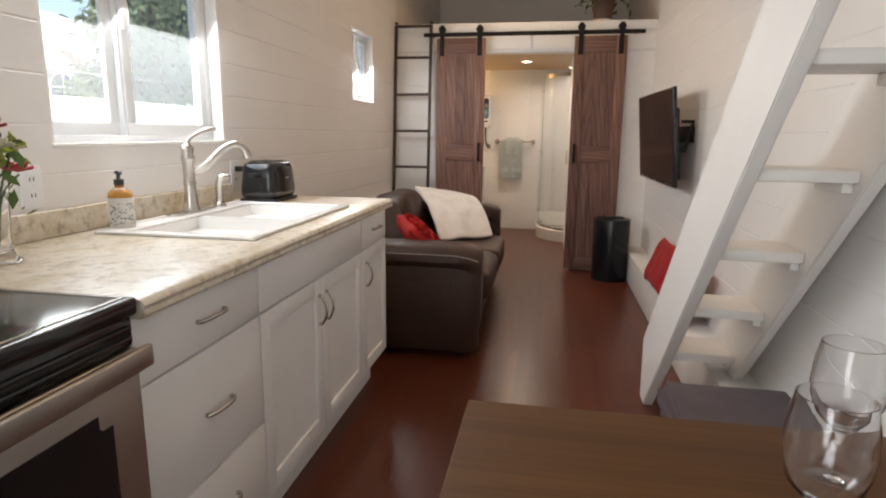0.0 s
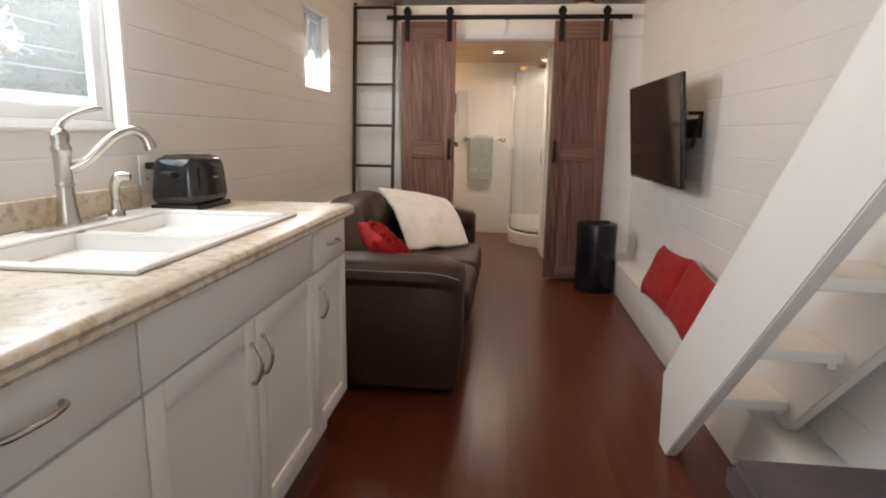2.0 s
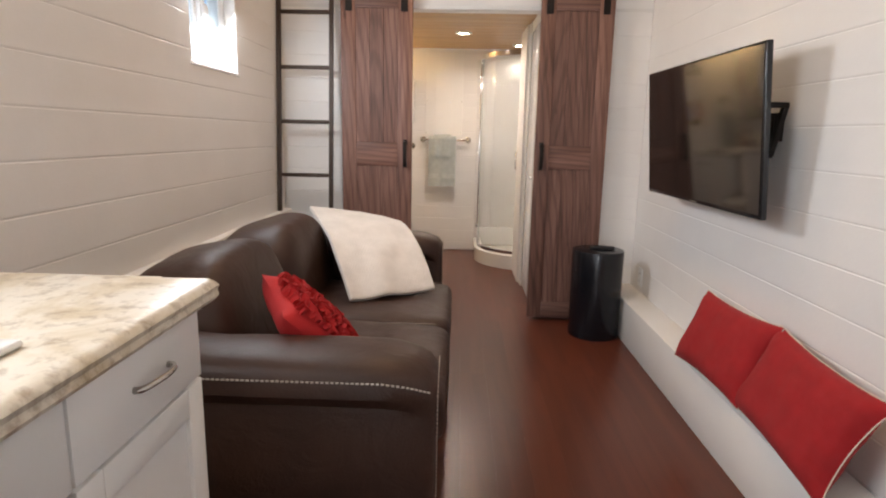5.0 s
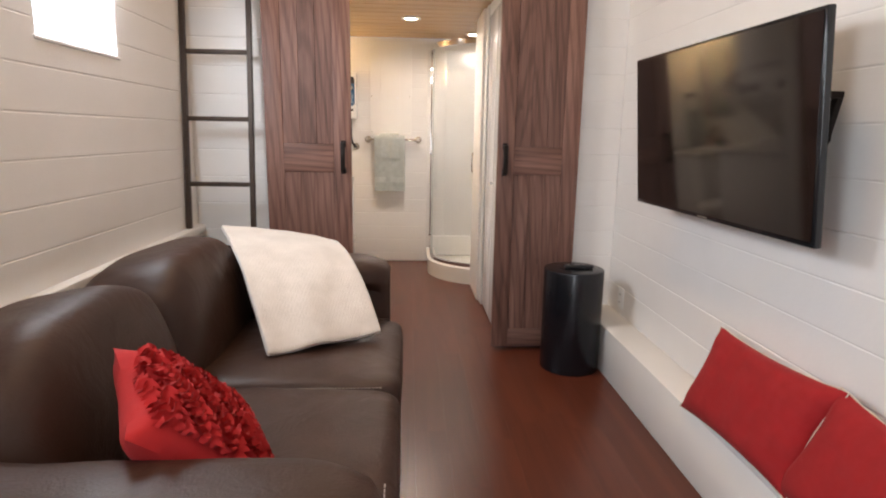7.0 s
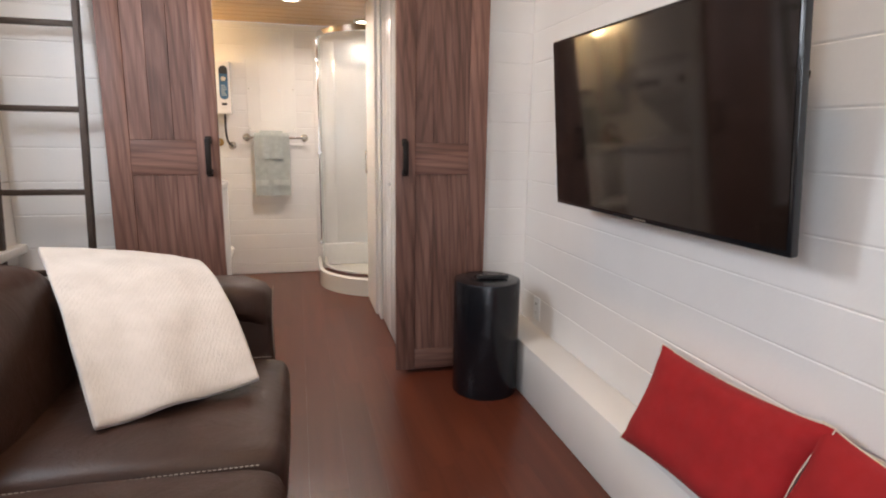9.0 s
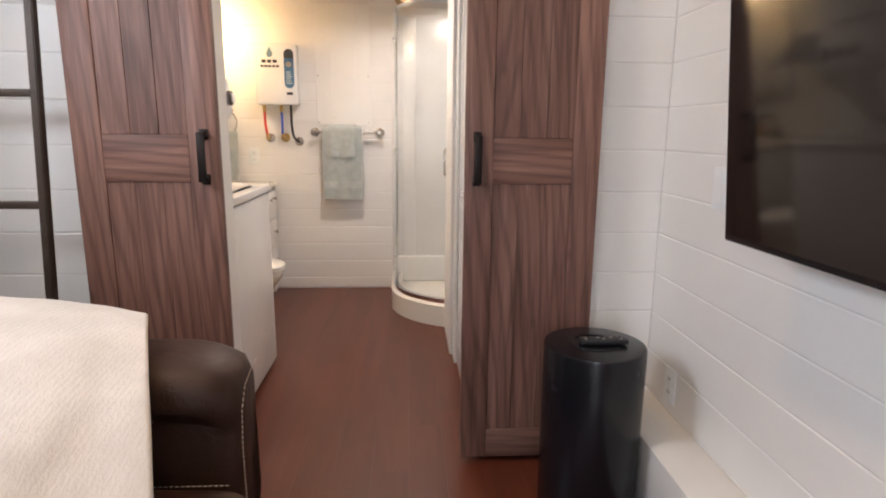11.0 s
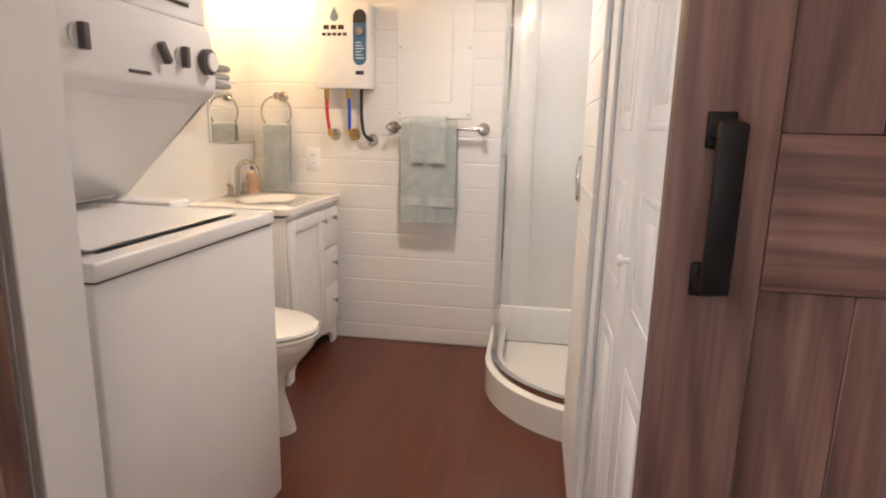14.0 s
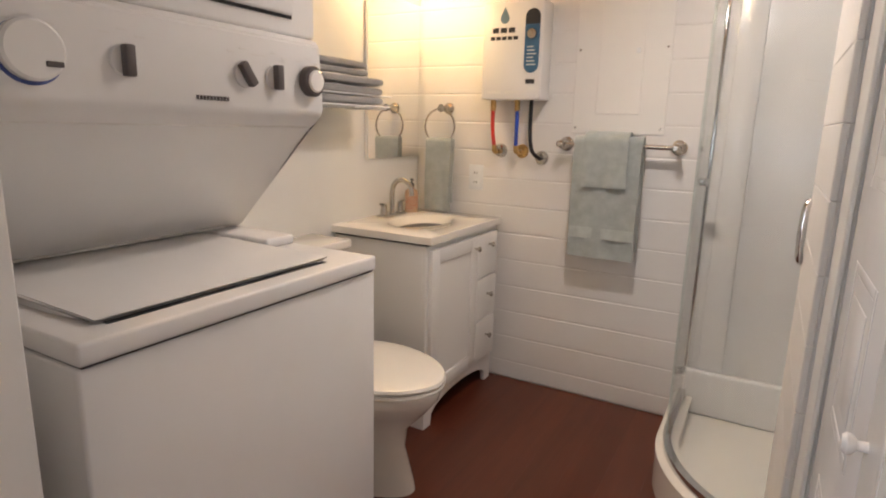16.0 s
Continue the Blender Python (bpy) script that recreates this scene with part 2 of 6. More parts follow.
def veiled(m, amount):
    """Mixes a pale translucent veil into the glass to imitate the overexposed haze outside."""
    nt = m.node_tree
    out_node = nt.nodes["Material Output"]
    clear = out_node.inputs[0].links[0].from_socket
    tl, mx = nt.nodes.new("ShaderNodeBsdfTranslucent"), nt.nodes.new("ShaderNodeMixShader")
    tl.inputs[0].default_value = (0.9, 0.9, 0.9, 1)
    mr = nt.nodes.new("ShaderNodeMapRange")
    mr.inputs["To Min"].default_value, mr.inputs["To Max"].default_value = amount * 0.85, amount * 1.15
    nt.links.new(noise_tex(nt, coords(nt, (1, 1, 1), False), 5, 4), mr.inputs["Value"])
    nt.links.new(mr.outputs[0], mx.inputs[0])
    nt.links.new(clear, mx.inputs[1])
    nt.links.new(tl.outputs[0], mx.inputs[2])
    nt.links.new(mx.outputs[0], out_node.inputs[0])
    return m


WINDOW_PANE = veiled(pane_glass("window_glass"), 0.055)
SCREENED_PANE = veiled(pane_glass("screened_window_glass", (0.78, 0.83, 0.85, 1)), 0.06)
CLEAR = glass("clear_glass")


# ---- building helpers ----
ORIGIN = {}


def thing(name, loc, label, category, group="", kind=""):
    ob = new(name)
    ob.empty_display_size = 0.1
    ob.location = loc
    ORIGIN[ob.name] = Vector(loc)
    return tagged(ob, label, category, group, kind)


def mesh_of(name, bm, material, smooth=True, angle=40):
    me = bpy.data.meshes.new(name)
    bmesh.ops.recalc_face_normals(bm, faces=bm.faces)
    if smooth:
        for f in bm.faces:
            f.smooth = True
        for e in bm.edges:
            e.smooth = len(e.link_faces) == 2 and e.calc_face_angle(3.0) < radians(angle)
    bm.to_mesh(me)
    bm.free()
    me.materials.append(material)
    return me


def part(name, bm, material, parent, label="", smooth=True):
    """One mesh under a thing or a part; the bmesh is in the world's place, or in the thing's own where the thing is turned."""
    me = mesh_of(name, bm, material, smooth)
    o = ORIGIN[parent.name]
    me.transform(Matrix.Translation(-o))
    ob = new(name, me)
    ob.parent = parent
    ORIGIN[ob.name] = o
    return tagged(ob, label)


def solid(name, bm, material, label, category, kind="", group="", smooth=True):
    """One top-level thing of a single mesh."""
    me = mesh_of(name, bm, material, smooth)
    xs = [v.co for v in me.vertices]
    o = Vector((sum(v.x for v in xs) / len(xs), sum(v.y for v in xs) / len(xs), min(v.z for v in xs)))
    me.transform(Matrix.Translation(-o))
    ob = new(name, me)
    ob.location = o
    ORIGIN[ob.name] = o
    return tagged(ob, label, category, group, kind)


def bx(x0, x1, y0, y1, z0, z1, bevel=0.0, seg=2, bm=None):
    b = bmesh.new()
    vs = [b.verts.new((x, y, z)) for x in (x0, x1) for y in (y0, y1) for z in (z0, z1)]
    for i in ((0, 1, 3, 2), (4, 6, 7, 5), (0, 4, 5, 1), (2, 3, 7, 6), (0, 2, 6, 4), (1, 5, 7, 3)):
        b.faces.new([vs[k] for k in i])
    if bevel:
        bmesh.ops.bevel(b, geom=b.edges[:], offset=bevel, segments=seg, profile=0.5, affect="EDGES")
    if bm is None:
        return b
    join(bm, b)
    return bm


def join(bm, b):
    me = bpy.data.meshes.new("tmp")
    b.to_mesh(me)
    b.free()
    bm.from_mesh(me)
    bpy.data.meshes.remove(me)
    return bm


def lathe(profile, place, seg=32, axis="z", bm=None):
    """A turned shape from (radius, height) pairs; axis is where its height points."""
    b = bmesh.new()
    rings = []
    for r, h in profile:
        if r < 1e-5:
            rings.append([b.verts.new((0, 0, h))])
        else:
            rings.append([b.verts.new((r * math.cos(a), r * math.sin(a), h)) for a in (2 * math.pi * k / seg for k in range(seg))])
    for p, q in zip(rings, rings[1:]):
        for k in range(seg):
            n = (k + 1) % seg
            if len(p) == 1 and len(q) == 1:
                continue
            if len(p) == 1:
                b.faces.new((p[0], q[k], q[n]))
            elif len(q) == 1:
                b.faces.new((p[k], p[n], q[0]))
            else:
                b.faces.new((p[k], p[n], q[n], q[k]))
    if axis == "x":
        bmesh.ops.rotate(b, verts=b.verts, cent=(0, 0, 0), matrix=Matrix.Rotation(math.pi / 2, 3, "Y"))
    elif axis == "y":
        bmesh.ops.rotate(b, verts=b.verts, cent=(0, 0, 0), matrix=Matrix.Rotation(-math.pi / 2, 3, "X"))
    bmesh.ops.translate(b, verts=b.verts, vec=place)
    if bm is None:
        return b
    return join(bm, b)


def rod(r, h, place, axis="z", seg=20, c=0.002, bm=None):
    return lathe([(0, 0), (r - c, 0), (r, c), (r, h - c), (r - c, h), (0, h)], place, seg, axis, bm)


def tube(points, r, seg=12, bm=None, steps=6, flat=1.0):
    """A round bar along a smooth line through points; r is a number or one for each point."""
    pts = [Vector(p) for p in points]
    rs = [r] * len(pts) if not isinstance(r, (list, tuple)) else list(r)
    line, radii = [], []
    for i in range(len(pts) - 1):
        p0, p1, p2, p3 = pts[max(i - 1, 0)], pts[i], pts[i + 1], pts[min(i + 2, len(pts) - 1)]
        for k in range(steps):
            t = k / steps
            line.append(0.5 * ((2 * p1) + (p2 - p0) * t + (2 * p0 - 5 * p1 + 4 * p2 - p3) * t * t + (3 * p1 - p0 - 3 * p2 + p3) * t ** 3))
            radii.append(rs[i] * (1 - t) + rs[i + 1] * t)
    line.append(pts[-1])
    radii.append(rs[-1])
    b = bmesh.new()
    up, rings = None, []
    for i, p in enumerate(line):
        d = (line[min(i + 1, len(line) - 1)] - line[max(i - 1, 0)]).normalized()
        if up is None:
            up = d.orthogonal().normalized()
        up = (up - d * up.dot(d)).normalized()
        side = d.cross(up)
        rings.append([b.verts.new(p + radii[i] * (math.cos(a) * up + flat * math.sin(a) * side)) for a in (2 * math.pi * k / seg for k in range(seg))])
    for p, q in zip(rings, rings[1:]):
        for k in range(seg):
            b.faces.new((p[k], p[(k + 1) % seg], q[(k + 1) % seg], q[k]))
    b.faces.new(rings[0]), b.faces.new(rings[-1])
    if bm is None:
        return b
    return join(bm, b)


def puff(cx, cy, cz, a, b_, c, e1=0.5, e2=0.5, nu=36, nv=20, wob=0.0, seed=0.0):
    """A rounded cushion shape (a superquadric), with a little unevenness."""
    def f(w, e):
        return math.copysign(abs(w) ** e, w)
    b = bmesh.new()
    rings = []
    for j in range(nv + 1):
        ph = -math.pi / 2 + math.pi * j / nv
        ring = []
        for i in range(nu):
            th = 2 * math.pi * i / nu
            p = Vector((a * f(math.cos(ph), e1) * f(math.cos(th), e2), b_ * f(math.cos(ph), e1) * f(math.sin(th), e2), c * f(math.sin(ph), e1)))
            if wob:
                p *= 1 + wob * noise.noise(p * 9 + Vector((seed, 0, 0)))
            ring.append(p + Vector((cx, cy, cz)))
        rings.append([b.verts.new(p) for p in ring])
    for p, q in zip(rings, rings[1:]):
        for k in range(nu):
            b.faces.new((p[k], p[(k + 1) % nu], q[(k + 1) % nu], q[k]))
    bmesh.ops.remove_doubles(b, verts=b.verts, dist=0.0004)
    return b


def prism(outline, axis, lo, hi, bevel=0.0):
    """A flat outline pulled along an axis: pairs are the two other axes, in order."""
    b = bmesh.new()
    def at(p, v):
        q = list(p)
        q.insert("xyz".index(axis), v)
        return q
    a = [b.verts.new(at(p, lo)) for p in outline]
    z = [b.verts.new(at(p, hi)) for p in outline]
    b.faces.new(a), b.faces.new(z)
    n = len(outline)
    for k in range(n):
        b.faces.new((a[k], a[(k + 1) % n], z[(k + 1) % n], z[k]))
    if bevel:
        bmesh.ops.bevel(b, geom=b.edges[:], offset=bevel, segments=2, affect="EDGES")
    return b


def letters(text, size, place, turn, material, parent, depth=0.0008, name="lettering"):
    """Raised lettering in the built-in font, as a mesh."""
    cu = bpy.data.curves.new(name, "FONT")
    cu.body, cu.size, cu.extrude, cu.align_x = text, size, depth, "CENTER"
    tmp = bpy.data.objects.new("tmp", cu)
    scene.collection.objects.link(tmp)
    me = bpy.data.meshes.new_from_object(tmp.evaluated_get(bpy.context.evaluated_depsgraph_get()))
    bpy.data.objects.remove(tmp)
    me.transform(Matrix.Translation(Vector(place) - ORIGIN[parent.name]) @ turn)
    me.materials.clear()
    me.materials.append(material)
    ob = new(name, me)
    ob.parent = parent
    ORIGIN[ob.name] = ORIGIN[parent.name]
    return ob


TO_X = Matrix.Rotation(math.pi / 2, 4, "Z") @ Matrix.Rotation(math.pi / 2, 4, "X")
TO_MY = Matrix.Rotation(math.pi / 2, 4, "X")

# ---- the plan ----
XL, XR = -1.20, 1.05
Y0, YE, YEB, YB = 0.0, 6.79, 6.89, 9.03
TOP = 3.20
LOFT = 2.16
BATH_TOP = 2.00
OPEN_L, OPEN_R, OPEN_TOP = -0.42, 0.43, 1.93
KW = (2.93, 3.845, 1.155, 2.08)
LW = (5.56, 6.08, 1.435, 1.95)
PITCH, JOINT = 0.1385, 1.08
BPITCH, BJOINT = 0.1243, 0.084


def walls():
    w = thing("wall_left", (XL, 4.5, 0), "white painted horizontal shiplap wall with two windows", "wall", kind="structure")
    core = bmesh.new()
    # solid wall behind the boards, pierced by both windows
    xs = (XL - 0.14, XL - 0.0034)
    for y0, y1, z0, z1 in ((Y0, KW[0], 0, TOP), (KW[1], LW[0], 0, TOP), (LW[1], YB + 0.1, 0, TOP), (KW[0], KW[1], 0, KW[2]), (KW[0], KW[1], KW[3], TOP), (LW[0], LW[1], 0, LW[2]), (LW[0], LW[1], LW[3], TOP)):
        bx(*xs, y0, y1, z0, z1, bm=core)
    part("wall_core", core, GROOVE, w, smooth=False)
    solid("wall_bath_left", bx(XL - 0.003, XL, YEB + 0.001, YB - 0.001, 0, BATH_TOP - 0.001), WHITE_WALL, "smooth white painted wall beside the vanity", "wall", "structure")
    r = thing("wall_right", (XR, 4.5, 0), "white painted horizontal shiplap wall", "wall", kind="structure")
    part("wall_core", bx(XR + 0.0034, XR + 0.14, Y0, YB + 0.1, 0, TOP), GROOVE, r, smooth=False)
    b = thing("wall_bath_back", (0, YB, 0), "white painted shiplap back wall of the bathroom", "wall", kind="structure")
    part("wall_core", bx(XL, XR, YB + 0.0034, YB + 0.1, 0, BATH_TOP), GROOVE, b, smooth=False)
    e = thing("wall_end", (0, YE, 0), "white shiplap partition with a doorway to the bathroom", "wall", kind="structure")
    core = bmesh.new()
    for x0, x1, z0, z1 in ((XL, OPEN_L, 0, LOFT), (OPEN_R, XR, 0, LOFT), (OPEN_L, OPEN_R, OPEN_TOP, LOFT)):
        bx(x0, x1, YE + 0.0034, YEB, z0, z1, bm=core)
    part("wall_core", core, GROOVE, e, smooth=False)
    solid("wall_behind", bx(XL - 0.14, XR + 0.14, Y0 - 0.1, Y0, 0, TOP), WHITE_WALL, "plain white wall at the entrance", "wall", "structure")
    solid("wall_loft_back", bx(XL, XR, YB - 0.1, YB, LOFT, TOP), WHITE_WALL, "plain white wall at the end of the loft", "wall", "structure")
    solid("ceiling", bx(XL - 0.14, XR + 0.14, Y0 - 0.1, YB + 0.1, TOP, TOP + 0.1), WHITE_WALL, "plain white ceiling above the living area", "ceiling", "structure")
    bc = bmesh.new()
    n = 16
    for k in range(n):
        y0 = YEB + (YB - YEB) * k / n
        bx(XL, XR, y0 + 0.001, y0 + (YB - YEB) / n - 0.001, BATH_TOP, BATH_TOP + 0.015, 0.003, 1, bc)
    bx(XL, XR, YEB, YB, BATH_TOP + 0.016, LOFT, bm=bc)
    solid("ceiling_bath", bc, PINE, "knotty pine board ceiling of the bathroom", "ceiling", "structure")
    # doorway lining and trims
    t = bmesh.new()
    bx(OPEN_L - 0.001, OPEN_L + 0.018, YE + 0.002, YEB + 0.012, 0, OPEN_TOP - 0.019, 0.002, 1, t)
    bx(OPEN_R - 0.018, OPEN_R + 0.001, YE + 0.002, YEB - 0.001, 0, OPEN_TOP - 0.019, 0.002, 1, t)
    bx(OPEN_L - 0.001, OPEN_R + 0.001, YE + 0.002, YEB + 0.012, OPEN_TOP - 0.018, OPEN_TOP + 0.001, 0.002, 1, t)
    solid("trim_doorway", t, WHITE_TRIM, "white painted lining of the bathroom doorway", "door trim", "structure")
    solid("trim_loft_edge", bx(XL + 0.002, XR - 0.002, YE - 0.012, YE - 0.001, 2.085, LOFT, 0.003), WHITE_TRIM, "white board along the loft edge above the doors", "trim", "structure")
    # ledge on the left wall behind the sofa
    solid("ledge_trim", bx(XL + 0.001, XL + 0.05, 4.12, YE - 0.03, 0.655, 0.69, 0.004), WHITE_TRIM, "white painted ledge strip on the wall behind the sofa", "ledge", "structure")
    # low boxed ledge along the right wall
    o = bmesh.new()
    bx(0.895, XR - 0.001, 2.0, YE - 0.002, 0.0, 0.245, 0.004, 2, o)
    solid("wheel_box_bench", o, WHITE_TRIM, "long low white painted boxed ledge along the wall", "bench", "structure")


def boards():
    """Shiplap boards, each one a piece of its wall."""
    wall = {o.name: o for o in scene.collection.objects}

    def row(parent, axis, face, lo, hi, z0, z1, sign, c=0.0055):
        if hi - lo < 0.02 or z1 - z0 < 0.02:
            return
        t, d_ = 0.0032, 0.0020
        # cross-section: a flat board with a long easing at its lower edge and a short one above
        prof = [(0, z0 + c), (-d_, z0 + 0.0001), (-t, z0 + 0.0001), (-t, z1 - 0.0001), (-d_, z1 - 0.0001), (0, z1 - c * 0.6)]
        b = bmesh.new()
        ends = []
        for v in (lo, hi):
            ring = []
            for d, z in prof:
                p = (face + sign * d, v, z) if axis == "y" else (v, face + sign * d, z)
                ring.append(b.verts.new(p))
            ends.append(ring)
        m = len(prof)
        for k in range(m):
            b.faces.new((ends[0][k], ends[0][(k + 1) % m], ends[1][(k + 1) % m], ends[1][k]))
        b.faces.new(ends[0]), b.faces.new(ends[1])
        part("board", b, WHITE_BOARD, parent, smooth=False)

    def levels(joint, pitch, top):
        z = joint - pitch * math.ceil(joint / pitch)
        out_ = []
        while z < top:
            out_.append((max(z, 0.002), min(z + pitch, top)))
            z += pitch
        return out_

    for z0, z1 in levels(JOINT, PITCH, TOP):
        spans = [(Y0 + 0.001, YE - 0.001)]
        for (a, b_, lo, hi) in (KW, LW):
            if z1 > lo and z0 < hi:
                cut = []
                for s in spans:
                    if s[0] < a < s[1]:
                        cut += [(s[0], a), (b_, s[1])]
                    else:
                        cut.append(s)
                spans = cut
                if z0 < lo < z1:
                    row(wall["wall_left"], "y", XL, a, b_, z0, lo, 1)
                if z0 < hi < z1:
                    row(wall["wall_left"], "y", XL, a, b_, hi, z1, 1)
        for s in spans:
            row(wall["wall_left"], "y", XL, s[0], s[1], z0, z1, 1)
        row(wall["wall_right"], "y", XR, Y0 + 0.001, YE - 0.001, z0, z1, -1)
    for z0, z1 in levels(JOINT, PITCH, LOFT):
        if z0 < OPEN_TOP < z1:
            row(wall["wall_end"], "x", YE, XL + 0.001, XR - 0.001, OPEN_TOP, z1, -1)
            z1 = OPEN_TOP
        if z0 >= OPEN_TOP:
            row(wall["wall_end"], "x", YE, XL + 0.001, XR - 0.001, z0, z1, -1)
        else:
            row(wall["wall_end"], "x", YE, XL + 0.001, OPEN_L, z0, z1, -1)
            row(wall["wall_end"], "x", YE, OPEN_R, XR - 0.001, z0, z1, -1)
    for z0, z1 in levels(BJOINT, BPITCH, BATH_TOP):
        row(wall["wall_bath_back"], "x", YB, XL + 0.001, XR - 0.001, z0, z1, -1, 0.0075)
        row(wall["wall_right"], "y", XR, YEB + 0.001, YB - 0.001, z0, z1, -1)


def floor():
    f = thing("floor", (0, 4.5, 0), "glossy dark cherry plank floor", "floor", kind="structure")
    part("subfloor", bx(XL - 0.14, XR + 0.14, Y0 - 0.1, YB + 0.1, -0.75, -0.012), GROOVE, f, smooth=False)
    wdt, lng = 0.127, 1.22
    rnd = random.Random(4)
    x = XL + 0.001
    while x < XR - 0.01:
        x1 = min(x + wdt, XR - 0.001)
        y = Y0 - rnd.random() * lng
        while y < YB:
            a, b_ = max(y, Y0 + 0.001), min(y + lng, YB - 0.001)
            if b_ - a > 0.02:
                b = bx(x + 0.00008, x1 - 0.00008, a + 0.0001, b_ - 0.0001, -0.012, 0.0)
                part("plank", b, FLOOR_WOOD, f, smooth=False)
            y += lng
        x = x1


walls()


# ---- windows and what lies outside ----
VINYL = surface("white_vinyl", (0.80, 0.82, 0.83), 0.3, var=0.02, bump=0.0)


def window(name, y0, y1, z0, z1, split, label, g=0.026):
    w = thing(name, (XL - 0.07, (y0 + y1) / 2, z0), label, "window", kind="structure")
    x0, x1 = XL - 0.11, XL - 0.055
    fr = bmesh.new()
    f = 0.035
    bx(x0, x1, y0, y1, z0, z0 + f, 0.004, 2, fr)
    bx(x0, x1, y0, y1, z1 - f, z1, 0.004, 2, fr)
    bx(x0, x1, y0, y0 + f, z0 + f, z1 - f, 0.004, 2, fr)
    bx(x0, x1, y1 - f, y1, z0 + f, z1 - f, 0.004, 2, fr)
    ym = y0 + (y1 - y0) * split
    bx(x0, x0 + 0.048, ym - 0.003, ym + 0.007, z0 + f, z1 - f, 0.002, 1, fr)
    part("window_frame", fr, VINYL, w)
    for k, (a, b) in enumerate(((y0 + f, ym - 0.004), (ym + 0.008, y1 - f))):
        xa, xb = (x0 + 0.013, x0 + 0.030) if k == 0 else (x0 + 0.031, x0 + 0.053)
        s = bmesh.new()
        bx(xa, xb, a, b, z0 + f, z0 + f + g, 0.003, 2, s)
        bx(xa, xb, a, b, z1 - f - g, z1 - f, 0.003, 2, s)
        bx(xa, xb, a, a + g, z0 + f + g, z1 - f - g, 0.003, 2, s)
        bx(xa, xb, b - g, b, z0 + f + g, z1 - f - g, 0.003, 2, s)
        sash = part("sash", s, VINYL, w)
        p = part("pane", bx((xa + xb) / 2 - 0.002, (xa + xb) / 2 + 0.002, a + g, b - g, z0 + f + g, z1 - f - g), SCREENED_PANE if k else WINDOW_PANE, sash, "clear glass pane", smooth=False)
        p.visible_shadow = False
    lt = puff(x0 + 0.058, ym + 0.024, (z0 + z1) / 2 - 0.02, 0.012, 0.020, 0.055, 0.7, 0.8, 20, 12)
    part("latch", lt, VINYL, w)
    # lining of the opening and its sill
    ln = bmesh.new()
    d = 0.012
    bx(x1 + 0.001, XL - 0.0005, y0 - 0.001, y0 + d, z0 + d, z1 - d, 0.002, 1, ln)
    bx(x1 + 0.001, XL - 0.0005, y1 - d, y1 + 0.001, z0 + d, z1 - d, 0.002, 1, ln)
    bx(x1 + 0.001, XL - 0.0005, y0 - 0.001, y1 + 0.001, z1 - d, z1 + 0.001, 0.002, 1, ln)
    part("lining", ln, WHITE_TRIM, w)
    part("window_sill", bx(x1 + 0.001, XL + 0.004, y0 - 0.001, y1 + 0.001, z0 - 0.001, z0 + d, 0.003, 2), WHITE_TRIM, w)


window("window_1", *KW, 0.418, "white vinyl sliding kitchen window in a deep white reveal", 0.042)
window("window_2", *LW, 0.5, "small white vinyl sliding window high on the wall")


def outside():
    gravel = surface("pale_dry_ground", (0.42, 0.39, 0.34), 0.9, var=0.25, scale=0.6, bump=0.3, bscale=20)
    g = bmesh.new()
    bmesh.ops.create_grid(g, x_segments=8, y_segments=8, size=400)
    bmesh.ops.translate(g, verts=g.verts, vec=(0, 0, -0.75))
    solid("ground", g, gravel, "pale dry ground outside the windows", "ground", "structure")
    stucco = surface("white_stucco", (0.80, 0.77, 0.72), 0.8, var=0.08, scale=1.5, bump=0.2, bscale=50)
    roof = surface("terracotta_roof", (0.55, 0.36, 0.28), 0.8, var=0.25, scale=3, bump=0.2)
    dark = surface("dark_window_glass", (0.10, 0.12, 0.16), 0.15, var=0.1, bump=0)
    h = thing("house", (-17.0, 17.0, -0.75), "white stucco house with a gabled dormer beyond the window", "house")
    part("wall", prism([(12.0, -0.75), (22.5, -0.75), (22.5, 2.0), (17.9, 2.75), (12.0, 2.3)], "x", -21.0, -14.2), stucco, h, smooth=False)
    yc, x1 = 16.95, -14.0
    part("gable_wall", prism([(yc - 0.85, -0.75), (yc + 0.85, -0.75), (yc + 0.85, 2.82), (yc, 3.62), (yc - 0.85, 2.82)], "x", -19.0, x1), stucco, h, smooth=False)
    for sg in (-1, 1):
        e = yc + sg * 1.0
        part("roof", prism([(yc, 3.63), (yc, 3.75), (e, 2.81), (e, 2.69)], "x", -19.2, x1 + 0.25), roof, h, "terracotta gable roof edge", smooth=False)
    yy, za, zb = 16.88, 2.0, 2.45
    arch = [(yy - 0.40, za), (yy + 0.40, za)] + [(yy + 0.40 * math.cos(a), zb + 0.40 * math.sin(a)) for a in (math.pi * k / 12 for k in range(13))]
    wn_ = part("window", prism(arch, "x", x1 + 0.005, x1 + 0.05), dark, h, "arched window", smooth=False)
    part("frame", bx(x1 + 0.05, x1 + 0.08, yy - 0.025, yy + 0.025, za, zb + 0.38), VINYL, wn_, smooth=False)
    part("frame", bx(x1 + 0.051, x1 + 0.081, yy - 0.39, yy + 0.39, zb - 0.03, zb + 0.03), VINYL, wn_, smooth=False)
    lw = bmesh.new()
    bx(-7.7, -7.5, 4.0, 40.0, -0.75, 1.75, 0.02, 1, lw)
    solid("garden_wall", lw, stucco, "white wall along the lot outside", "wall", "structure")


